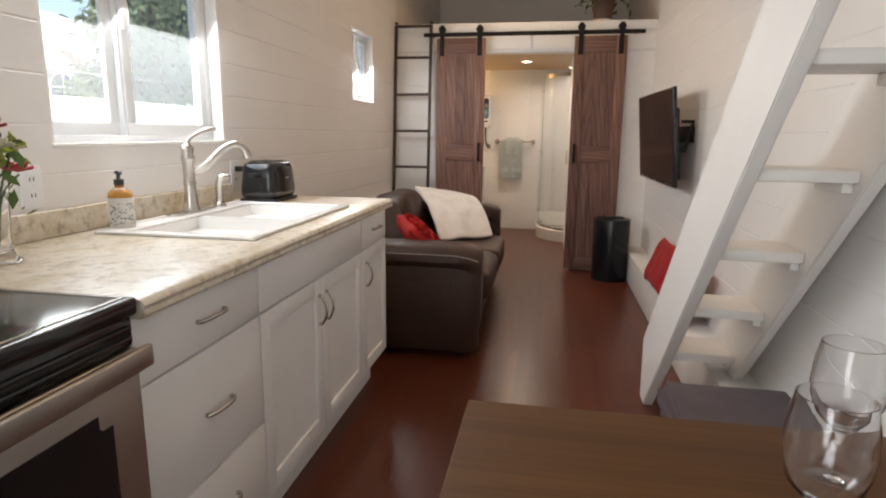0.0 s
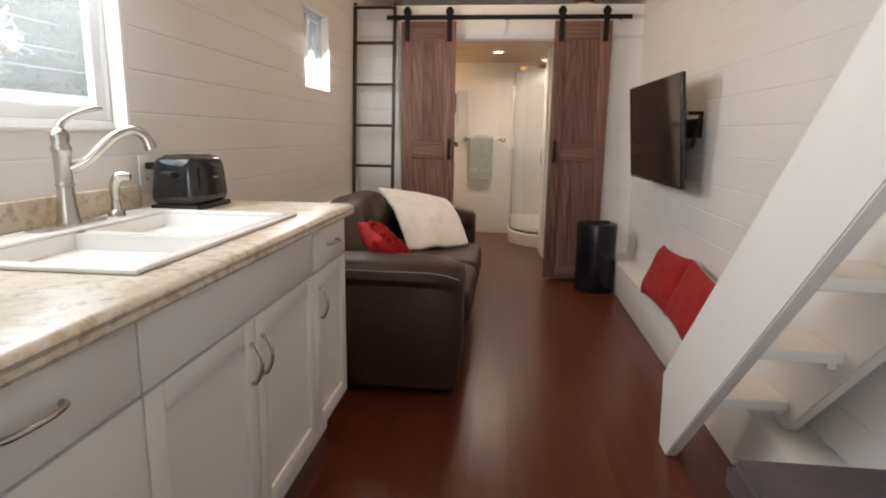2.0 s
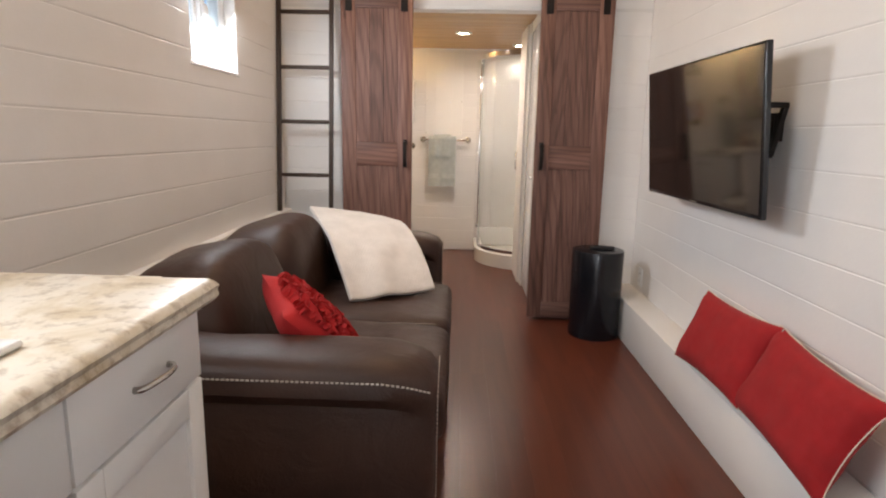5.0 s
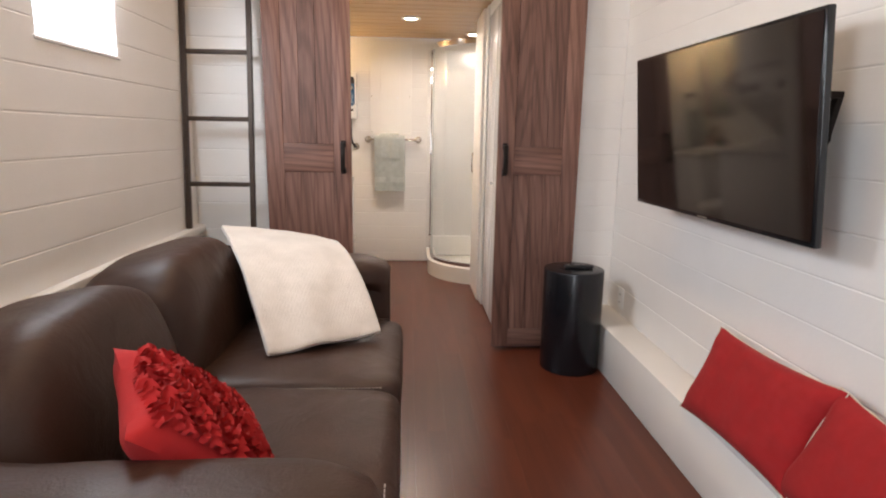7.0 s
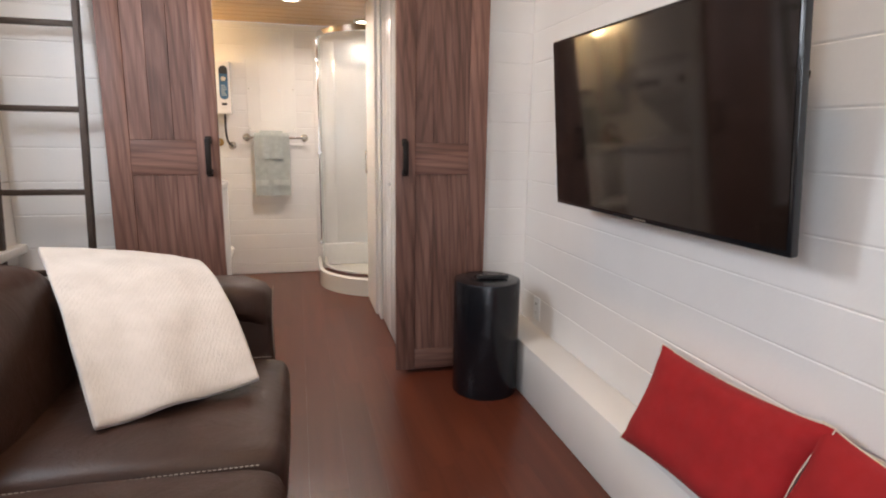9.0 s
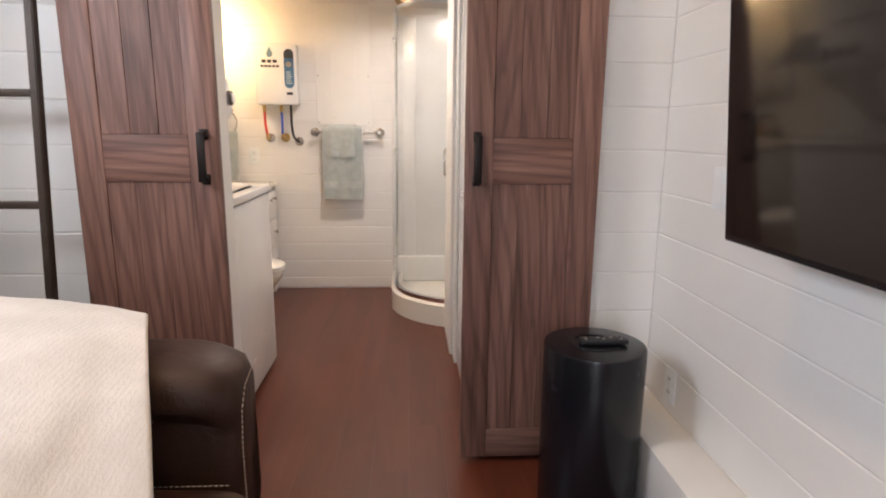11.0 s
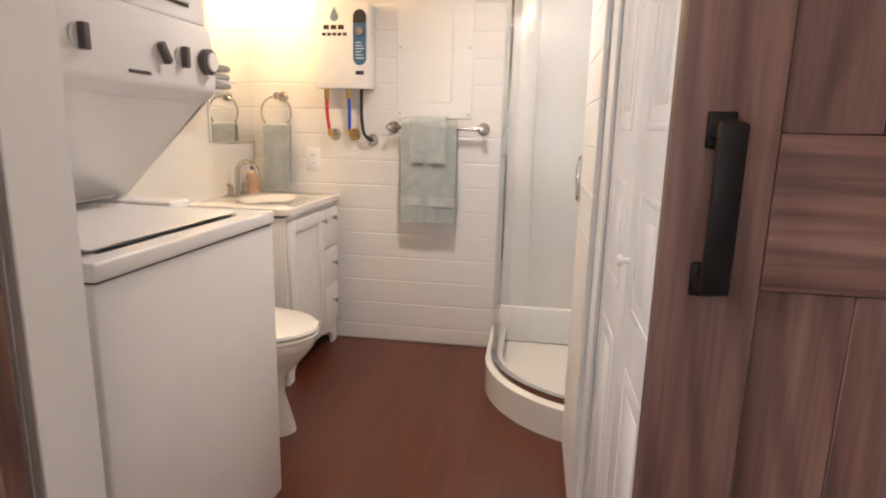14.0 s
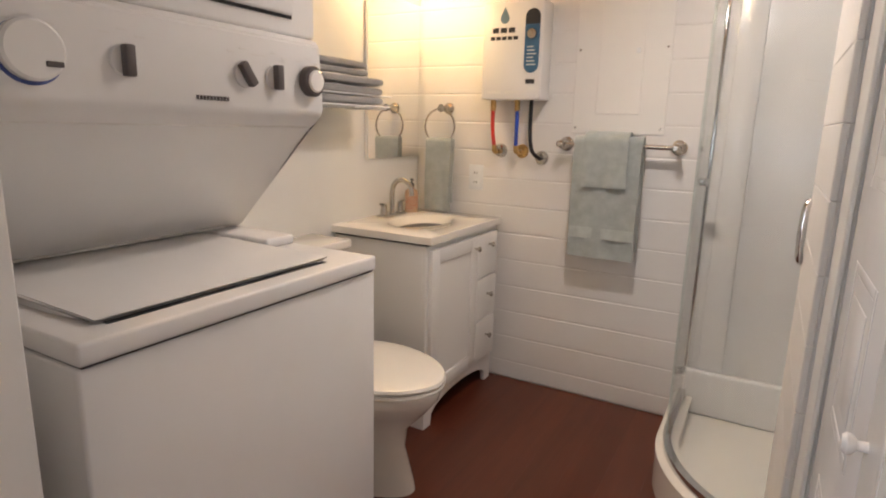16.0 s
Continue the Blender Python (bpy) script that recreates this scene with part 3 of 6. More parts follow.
def tree(name, x, y, height, crown_r, seed, label):
    rnd = random.Random(seed)
    leaf = surface(name + "_needles", (0.14, 0.20, 0.11), 0.6, var=0.5, scale=1.2, bump=0)
    bark = surface(name + "_bark", (0.22, 0.17, 0.13), 0.9, var=0.3, scale=6, bump=0.5, bscale=20)
    t = thing(name, (x, y, -0.75), label, "tree")
    tr = tube([(x, y, -0.8), (x + 0.1, y, height * 0.4), (x, y + 0.1, height * 0.75), (x + 0.1, y, height)], [0.24, 0.18, 0.1, 0.03], 10)
    ends = []
    for k in range(34):
        z = 1.9 + (height - 2.2) * (k + rnd.random()) / 34
        a = rnd.random() * 6.283
        r = crown_r * (1.05 - 0.72 * (z / height)) * rnd.uniform(0.6, 1.1)
        e = Vector((x + r * math.cos(a), y + r * math.sin(a), z + rnd.uniform(-0.1, 0.5)))
        tube([(x, y, z - 0.2), ((x + e.x) / 2, (y + e.y) / 2, z + 0.15), e], [0.05, 0.03, 0.012], 5, tr, 3)
        ends.append((Vector((x, y, z)), e))
    part("trunk", tr, bark, t)
    verts, faces = [], []
    for p, e in ends:
        for q in range(330):
            c = p.lerp(e, rnd.uniform(0.3, 1.05)) + Vector([rnd.gauss(0, 0.26) for _ in range(3)])
            u, v = [Vector([rnd.gauss(0, 1) for _ in range(3)]).normalized() for _ in range(2)]
            s = rnd.uniform(0.07, 0.16)
            i = len(verts)
            verts += [c - u * s, c + v * s * 0.4, c + u * s, c - v * s * 0.4 + Vector((0, 0, s * 0.3))]
            faces += [(i, i + 1, i + 2), (i, i + 2, i + 3)]
    me = bpy.data.meshes.new("crown")
    me.from_pydata([v - Vector((x, y, -0.75)) for v in verts], [], faces)
    me.materials.append(leaf)
    cr = new("crown", me)
    cr.parent = t


outside()
tree("conifer", -10.2, 14.75, 7.5, 1.75, 3, "tall green conifer standing outside the kitchen window")
tree("conifer", -10.0, 16.1, 7.0, 2.0, 5, "broad dark green conifer beyond the kitchen window")
cable = surface("power_cable", (0.5, 0.5, 0.52), 0.6, bump=0)
for z, s in ((2.7, 0.15), (3.3, 0.25), (2.25, 0.1)):
    solid("overhead_cable", tube([(-9.4, 5, z + 0.2), (-9.4, 14, z + 0.25 - s), (-9.4, 25, z + 0.4)], 0.012, 6), cable, "thin grey power line strung outside", "cable", group="overhead cables")


# ---- doors ----
def barn_door(x0, x1, handle_x, label):
    y0, y1 = 6.715, 6.750
    z0, z1 = 0.022, 2.03
    d = thing("barn_door", ((x0 + x1) / 2, (y0 + y1) / 2, z0), label, "barn door", group="sliding barn doors")
    st = 0.088
    xa, xb = x0 + st, x1 - st
    for a, b in ((x0, xa), (xb, x1)):
        part("stile", bx(a, b, y0, y1, z0, z1, 0.003), BARN_V, d)
    for a, b in ((z0, 0.125), (0.975, 1.118), (1.90, z1)):
        part("rail", bx(xa, xb, y0, y1, a, b, 0.003), BARN_H, d)
    for a, b in ((0.125, 0.975), (1.118, 1.90)):
        n = 3
        w = (xb - xa) / n
        for k in range(n):
            part("plank", bx(xa + k * w + 0.0001, xa + (k + 1) * w - 0.0001, y0 + 0.005, y1 - 0.005, a, b, 0.0016, 1), BARN_V, d)
    h = bmesh.new()
    for zz in (0.972, 1.108):
        bx(handle_x - 0.0125, handle_x + 0.0125, y0 - 0.006, y0 + 0.0, zz - 0.004, zz + 0.028, 0.002, 2, h)
        bx(handle_x - 0.0105, handle_x + 0.0105, y0 - 0.032, y0 - 0.005, zz + 0.004, zz + 0.020, 0.003, 2, h)
    bx(handle_x - 0.012, handle_x + 0.012, y0 - 0.041, y0 - 0.031, 0.978, 1.126, 0.003, 2, h)
    part("door_handle", h, BLACK_METAL, d, "dark bronze pull handle")
    for hx in (x0 + 0.05, x1 - 0.05):
        s = bmesh.new()
        bx(hx - 0.02, hx + 0.02, y0 - 0.007, y0 - 0.001, 1.88, 2.075, 0.002, 1, s)
        hang = part("hanger", s, BLACK_METAL, d, "dark flat hanger strap")
        wh = lathe([(0, 0), (0.022, 0), (0.032, 0.003), (0.032, 0.016), (0, 0.016)], (hx, y0 - 0.012, 2.10), 24, "y")
        part("roller", wh, BLACK_METAL, hang)
        arrow = prism([(hx - 0.02, 2.06), (hx + 0.02, 2.06), (hx + 0.026, 2.10), (hx + 0.014, 2.135), (hx - 0.014, 2.135), (hx - 0.026, 2.10)], "y", y0 - 0.014, y0 - 0.007)
        part("strap_head", arrow, BLACK_METAL, hang)
    return d


barn_door(-0.812, -0.382, -0.421, "sliding barn door of brown-grey wood planks, slid open")
barn_door(0.376, 0.806, 0.413, "sliding barn door of brown-grey wood, slid open beside the waste bin")
tr = thing("barn_door_track", (0, 6.72, 2.06), "dark bronze barn door rail fixed above the doorway", "door track")
part("rail_bar", bx(-0.93, 0.945, 6.722, 6.730, 2.043, 2.077, 0.002, 1), BLACK_METAL, tr)
for k in range(5):
    xx = -0.85 + k * 0.43
    part("standoff", rod(0.014, 0.056, (xx, 6.731, 2.06), "y"), BLACK_METAL, tr)


def ladder():
    l = thing("loft_ladder", (-1.02, 6.6, 0), "dark bronze metal loft ladder leaning against the wall", "ladder")
    def yz(z):
        return 6.750 - 0.085 * (2.15 - z)
    for x in (-1.185, -0.868):
        b = prism([(yz(0) - 0.014, 0), (yz(0) + 0.014, 0), (yz(2.15) + 0.014, 2.15), (yz(2.15) - 0.014, 2.15)], "x", x - 0.012, x + 0.012, 0.003)
        part("upright", b, LADDER_METAL, l)
    for z in (0.28, 0.595, 0.912, 1.232, 1.552, 1.872, 2.14):
        part("rung", bx(-1.173, -0.880, yz(z) - 0.012, yz(z) + 0.012, z - 0.011, z + 0.011, 0.003), LADDER_METAL, l)
    for x in (-1.185, -0.868):
        part("hook", bx(x - 0.012, x + 0.012, yz(2.15) - 0.012, YE + 0.0, 2.163, 2.175, 0.002, 1), LADDER_METAL, l)


ladder()


# ---- stairs ----
def stairs():
    s = thing("loft_stair", (0.8, 3.6, 0), "steep white painted open stair with thick side boards", "stairs")
    def side(x0, x1, z0):
        # back and front edges of the sloping board
        def yb(z):
            return 4.060 - z / 1.09
        def yf(z):
            return 4.180 - (z - 0.28) / 1.075
        zt = 2.55
        pts = [(yb(z0), z0), (4.155, z0), (4.180, max(0.28, z0 + 0.02)), (yf(zt), zt), (yb(zt), zt)]
        return prism(pts, "x", x0, x1, 0.004)
    part("stringer", side(0.668, 0.710, 0.0), STAIR, s)
    part("stringer", side(0.962, 1.000, 0.246), STAIR, s)
    z, y = 0.345, 3.83
    while z < 2.2:
        part("tread", bx(0.711, 0.961, y, y + 0.215, z - 0.034, z, 0.006), STAIR, s)
        part("cleat", bx(0.935, 0.961, y + 0.03, y + 0.19, z - 0.062, z - 0.0345, 0.003), STAIR, s)
        z, y = z + 0.2605, y - 0.246


stairs()


# ---- kitchen ----
def pull(parent, place, along, length):
    """A bowed nickel pull handle on a face that looks along +x."""
    x, y, z = place
    h = length / 2
    if along == "y":
        pts = [(x, y - h, z), (x + 0.012, y - h * 0.92, z + 0.001), (x + 0.026, y - h * 0.3, z + 0.006), (x + 0.026, y + h * 0.3, z + 0.006), (x + 0.012, y + h * 0.92, z + 0.001), (x, y + h, z)]
    else:
        pts = [(x, y, z - h), (x + 0.012, y, z - h * 0.92), (x + 0.026, y, z - h * 0.3), (x + 0.026, y, z + h * 0.3), (x + 0.012, y, z + h * 0.92), (x, y, z + h)]
    part("handle", tube(pts, [0.0058, 0.0052, 0.0048, 0.0048, 0.0052, 0.0058], 10), NICKEL, parent, "brushed nickel bow handle")


FX = -0.555


def shaker(x, y0, y1, z0, z1, parent):
    """A framed door: its recessed field, with stiles and rails as pieces of it."""
    f = 0.055
    d = part("door", bx(x, x + 0.010, y0 + f - 0.001, y1 - f + 0.001, z0 + f - 0.001, z1 - f + 0.001), CABINET, parent)
    for a, b in ((y0, y0 + f), (y1 - f, y1)):
        part("stile", bx(x, x + 0.018, a, b, z0, z1, 0.0025, 2), CABINET, d)
    for a, b in ((z0, z0 + f), (z1 - f, z1)):
        part("rail", bx(x, x + 0.018, y0 + f, y1 - f, a, b, 0.0025, 2), CABINET, d)
    return d


def base_cabinet(y0, y1, fronts, label):
    c = thing("base_cabinet", (-0.87, (y0 + y1) / 2, 0), label, "cabinet", group="kitchen base cabinets")
    body = bmesh.new()
    bx(-1.185, FX - 0.019, y0 + 0.0015, y1 - 0.0015, 0.165, 0.864, 0.001, 1, body)
    bx(-1.185, FX - 0.085, y0 + 0.003, y1 - 0.003, 0.0, 0.1645, 0, 1, body)
    part("body", body, CABINET, c)
    x = FX - 0.018
    for kind, a, b, z0, z1, hs in fronts:
        if kind == "drawer":
            d = part("drawer_front", bx(x, x + 0.018, a + 0.0025, b - 0.0025, z0 + 0.0025, z1 - 0.0025, 0.003, 2), CABINET, c)
        else:
            d = shaker(x, a + 0.0025, b - 0.0025, z0 + 0.0025, z1 - 0.0025, c)
        for place, along, ln in hs:
            pull(d, (FX, *place), along, ln)


base_cabinet(2.378, 2.86, [("drawer", 2.378, 2.86, 0.722, 0.864, [((2.635, 0.793), "y", 0.105)]), ("drawer", 2.378, 2.86, 0.416, 0.722, [((2.645, 0.566), "y", 0.105)]), ("drawer", 2.378, 2.86, 0.165, 0.416, [((2.645, 0.30), "y", 0.105)])], "white painted kitchen drawer unit with three drawers beside the stove")
base_cabinet(2.86, 3.742, [("drawer", 2.86, 3.742, 0.722, 0.864, []), ("door", 2.86, 3.301, 0.165, 0.722, [((3.270, 0.612), "z", 0.10)]), ("door", 3.301, 3.742, 0.165, 0.722, [((3.333, 0.612), "z", 0.10)])], "white painted sink cabinet with two framed doors")
base_cabinet(3.742, 4.105, [("drawer", 3.742, 4.105, 0.722, 0.864, [((3.935, 0.792), "y", 0.10)]), ("door", 3.742, 4.105, 0.165, 0.722, [((3.795, 0.612), "z", 0.10)])], "narrow white painted cabinet with one drawer and one door")


def worktop():
    w = thing("worktop", (-0.85, 3.2, 0.865), "beige speckled granite-look worktop with a rolled front edge", "worktop")
    b = bmesh.new()
    xs, xf = -0.625, -0.520
    nose = [(xs, 0.8655), (xf - 0.012, 0.8655), (xf - 0.004, 0.868), (xf, 0.875), (xf - 0.003, 0.884), (xf + 0.001, 0.893), (xf - 0.005, 0.901), (xf - 0.016, 0.905), (xs, 0.905)]
    ye = 4.118
    m = [b.verts.new((x, 2.378, z)) for x, z in nose]
    n = [b.verts.new((x, ye - 0.006 if z < 0.87 or z > 0.9 else ye, z)) for x, z in nose]
    b.faces.new(m), b.faces.new(n)
    for k in range(len(nose)):
        j = (k + 1) % len(nose)
        b.faces.new((m[k], m[j], n[j], n[k]))
    bx(-1.199, -1.095, 2.378, ye, 0.8655, 0.905, bm=b)
    bx(-1.095, xs, 2.378, 2.965, 0.8655, 0.905, bm=b)
    bx(-1.095, xs, 3.745, ye, 0.8655, 0.905, bm=b)
    part("slab", b, GRANITE, w)
    part("backsplash", bx(-1.199, -1.176, 2.378, 3.84, 0.9055, 0.982, 0.005, 3), GRANITE, w)


worktop()


def sink():
    s = thing("kitchen_sink", (-0.86, 3.355, 0.72), "white double-bowl drop-in kitchen sink in the worktop", "sink")
    x0, x1, y0, y1 = -1.118, -0.610, 2.950, 3.760
    zt, zr = 0.916, 0.9055
    b = bmesh.new()
    xb, xf = -1.03, -0.645
    bowls = [(2.99, 3.335), (3.375, 3.72)]
    bx(x0, xb, y0, y1, zr, zt, 0.0045, 3, b)
    bx(xf, x1, y0, y1, zr, zt, 0.0045, 3, b)
    bx(xb - 0.004, xf + 0.004, y0 + 0.001, bowls[0][0], zr, zt - 0.0006, 0.004, 3, b)
    bx(xb - 0.004, xf + 0.004, bowls[1][1], y1 - 0.001, zr, zt - 0.0006, 0.004, 3, b)
    bx(xb - 0.004, xf + 0.004, bowls[0][1], bowls[1][0], zr - 0.012, zt - 0.014, 0.004, 3, b)
    part("rim", b, SINK_WHITE, s)
    for a, c in bowls:
        k = bmesh.new()
        t, zb = 0.008, 0.73
        bx(xb - t, xb, a - t, c + t, zb, zr, 0, 1, k)
        bx(xf, xf + t, a - t, c + t, zb, zr, 0, 1, k)
        bx(xb, xf, a - t, a, zb, zr, 0, 1, k)
        bx(xb, xf, c, c + t, zb, zr, 0, 1, k)
        bx(xb - t, xf + t, a - t, c + t, zb - t, zb, 0, 1, k)
        bowl = part("bowl", k, SINK_WHITE, s)
        part("drain", lathe([(0, 0), (0.038, 0), (0.043, 0.003), (0.03, 0.0015), (0, 0.001)], ((xb + xf) / 2, (a + c) / 2, zb + 0.0005), 24), CHROME, bowl)


sink()


def faucet():
    x, y, z = -1.078, 3.378, 0.9165
    f = thing("kitchen_faucet", (x, y, z), "brushed nickel single-lever kitchen faucet with a high bent spout", "faucet")
    out_ = [(x + 0.028 * math.cos(a), y + (0.10 if math.sin(a) > 0 else -0.10) + 0.028 * math.sin(a)) for a in (2 * math.pi * k / 32 for k in range(32))]
    part("base_plate", prism(out_, "z", z, z + 0.007, 0.002), NICKEL, f)
    part("body", lathe([(0, 0.006), (0.031, 0.006), (0.027, 0.02), (0.0215, 0.06), (0.0195, 0.10), (0.0225, 0.102), (0.0225, 0.108), (0.0195, 0.11), (0.0205, 0.185), (0.0235, 0.19), (0.0235, 0.200), (0.0195, 0.208), (0.0215, 0.222), (0.0215, 0.232), (0.012, 0.245), (0, 0.248)], (x, y, z), 32), NICKEL, f)
    part("lever", tube([(x, y, z + 0.24), (x + 0.008, y + 0.006, z + 0.262), (x + 0.035, y + 0.025, z + 0.284), (x + 0.062, y + 0.045, z + 0.296), (x + 0.080, y + 0.060, z + 0.298)], [0.010, 0.007, 0.006, 0.0075, 0.006], 12, flat=0.75), NICKEL, f)
    part("spout", tube([(x + 0.015, y + 0.012, z + 0.145), (x + 0.048, y + 0.028, z + 0.165), (x + 0.098, y + 0.058, z + 0.222), (x + 0.134, y + 0.082, z + 0.244), (x + 0.163, y + 0.098, z + 0.230), (x + 0.175, y + 0.105, z + 0.195)], [0.014, 0.0135, 0.0125, 0.0125, 0.0135, 0.016], 16), NICKEL, f)
    s = thing("side_sprayer", (-1.078, 3.565, z), "brushed nickel side sprayer standing by the faucet", "sprayer")
    a, b = -1.078, 3.565
    part("holder", lathe([(0, 0), (0.024, 0), (0.022, 0.012), (0.015, 0.018), (0.013, 0.045), (0, 0.045)], (a, b, z), 24), NICKEL, s)
    part("spray_head", tube([(a, b, z + 0.045), (a, b, z + 0.085), (a + 0.012, b + 0.006, z + 0.112), (a + 0.04, b + 0.018, z + 0.112)], [0.011, 0.0145, 0.0155, 0.0125], 14), NICKEL, s)


faucet()


def soap_bottle(x, y, z, scale, label, amber, paper, ink):
    s = thing("soap_bottle", (x, y, z), label, "soap bottle")
    k = scale
    part("bottle", lathe([(0, 0), (0.036 * k, 0), (0.038 * k, 0.004 * k), (0.038 * k, 0.114 * k), (0.034 * k, 0.126 * k), (0.018 * k, 0.140 * k), (0.014 * k, 0.142 * k), (0.014 * k, 0.15 * k), (0, 0.15 * k)], (x, y, z), 32), amber, s, "amber soap showing at the shoulder")
    lab = part("paper_label", lathe([(0.0386 * k, 0.010 * k), (0.0389 * k, 0.011 * k), (0.0389 * k, 0.108 * k), (0.0386 * k, 0.109 * k)], (x, y, z), 40), paper, s, "pale printed paper label")
    rnd = random.Random(5)
    b = bmesh.new()
    for _ in range(110):
        a = rnd.uniform(-1.9, 0.9)
        h = rnd.uniform(0.022, 0.092) * k
        r = 0.0392 * k
        w, t = rnd.uniform(0.002, 0.006) * k, rnd.uniform(0.001, 0.003) * k
        c = Vector((r * math.cos(a), r * math.sin(a), h))
        u = Vector((-math.sin(a), math.cos(a), rnd.uniform(-1, 1))).normalized()
        v = Vector((0, 0, 1)).cross(Vector((math.cos(a), math.sin(a), 0))).cross(u)
        nrm = Vector((math.cos(a), math.sin(a), 0))
        v = nrm.cross(u)
        q = [b.verts.new(Vector((x, y, z)) + c + p) for p in (-u * w, v * t, u * w, -v * t)]
        b.faces.new(q)
    part("print", b, ink, lab, smooth=False)
    part("cap", lathe([(0, 0.15 * k), (0.0155 * k, 0.15 * k), (0.0155 * k, 0.168 * k), (0.006 * k, 0.17 * k), (0.006 * k, 0.186 * k), (0.011 * k, 0.187 * k), (0.011 * k, 0.196 * k), (0, 0.197 * k)], (x, y, z), 24), BLACK_SATIN, s)
    part("pump_nozzle", tube([(x, y, z + 0.191 * k), (x + 0.012 * k, y - 0.008 * k, z + 0.192 * k), (x + 0.020 * k, y - 0.014 * k, z + 0.187 * k)], 0.0042 * k, 8), BLACK_SATIN, s)


AMBER = surface("amber_soap", (0.50, 0.22, 0.03), 0.12, var=0.2, bump=0.0, coat=0.4)
PAPER = surface("cream_paper_label", (0.72, 0.70, 0.64), 0.6, var=0.06, bump=0.05)
INK = surface("grey_print", (0.16, 0.19, 0.20), 0.6, var=0.3, bump=0.0)
soap_bottle(-1.085, 3.035, 0.9055, 0.92, "pump soap bottle with a floral paper label on the worktop", AMBER, PAPER, INK)


def toaster():
    t = thing("toaster", (-1.035, 3.905, 0.9055), "glossy black two-slot toaster on the worktop", "toaster")
    b = bx(-1.122, -0.952, 3.780, 4.025, 0.918, 1.080, 0.0, 1)
    for v in b.verts:
        if v.co.z > 1.0:
            v.co.x = -1.037 + (v.co.x + 1.037) * 0.86
            v.co.y = 3.9075 + (v.co.y - 3.9075) * 0.90
    bmesh.ops.bevel(b, geom=b.edges[:], offset=0.036, segments=6, profile=0.55, affect="EDGES")
    part("body", b, BLACK_PLASTIC, t)
    part("base", bx(-1.118, -0.956, 3.79, 4.025, 0.906, 0.922, 0.004), BLACK_SATIN, t)
    for x in (-1.075, -1.013):
        part("slot", bx(x - 0.014, x + 0.014, 3.835, 3.98, 1.0785, 1.0825, 0.001, 1), BLACK_SATIN, t)
    part("lever", bx(-1.058, -1.018, 3.755, 3.80, 1.018, 1.033, 0.004), BLACK_SATIN, t)
    part("print", bx(-0.9585, -0.9578, 3.91, 3.945, 1.005, 1.010), STEEL, t, "small pale maker's mark")


toaster()


def stove():
    y0, y1 = 1.606, 2.372
    s = thing("stove", (-0.86, (y0 + y1) / 2, 0), "freestanding stainless steel range with a black glass cooktop", "stove")
    part("body", bx(-1.185, -0.565, y0, y1, 0.03, 0.878, 0.004), BLACK_SATIN, s)
    part("cooktop", bx(-1.185, -0.528, y0 - 0.001, y1 + 0.001, 0.879, 0.912, 0.007, 3), BLACK_PLASTIC, s, "black glass cooktop")
    rim = bmesh.new()
    for a, b in ((y0 + 0.012, y0 + 0.016), (y1 - 0.016, y1 - 0.012)):
        bx(-1.17, -0.545, a, b, 0.9115, 0.9135, 0.0005, 1, rim)
    bx(-0.549, -0.545, y0 + 0.016, y1 - 0.016, 0.9115, 0.9135, 0.0005, 1, rim)
    part("trim_line", rim, STEEL, s)
    part("vent_panel", bx(-0.566, -0.541, y0 + 0.004, y1 - 0.004, 0.822, 0.876, 0.004), BLACK_PLASTIC, s)
    for k in range(2):
        part("vent_ridge", bx(-0.542, -0.534, y0 + 0.02, y1 - 0.012, 0.832 + k * 0.02, 0.842 + k * 0.02, 0.003), BLACK_PLASTIC, s)
    d = part("oven_door", bx(-0.566, -0.532, y0 + 0.004, y1 - 0.004, 0.22, 0.818, 0.006, 3), STEEL, s, "stainless oven door")
    w = bx(-0.5325, -0.5295, y0 + 0.07, y1 - 0.085, 0.30, 0.735)
    bmesh.ops.bevel(w, geom=[e for e in w.edges if abs(e.verts[0].co.x - e.verts[1].co.x) > 0.001], offset=0.03, segments=5, affect="EDGES")
    part("door_window", w, BLACK_PLASTIC, d, "dark oven window")
    hb = bmesh.new()
    bx(-0.513, -0.500, y0 + 0.01, y1 - 0.004, 0.786, 0.828, 0.005, 3, hb)
    for yy in (y0 + 0.04, y1 - 0.07):
        bx(-0.534, -0.510, yy, yy + 0.035, 0.792, 0.815, 0.004, 2, hb)
    part("door_handle", hb, STEEL, d, "stainless bar handle")
    part("storage_drawer", bx(-0.566, -0.534, y0 + 0.004, y1 - 0.004, 0.05, 0.212, 0.006, 3), STEEL, s)


stove()


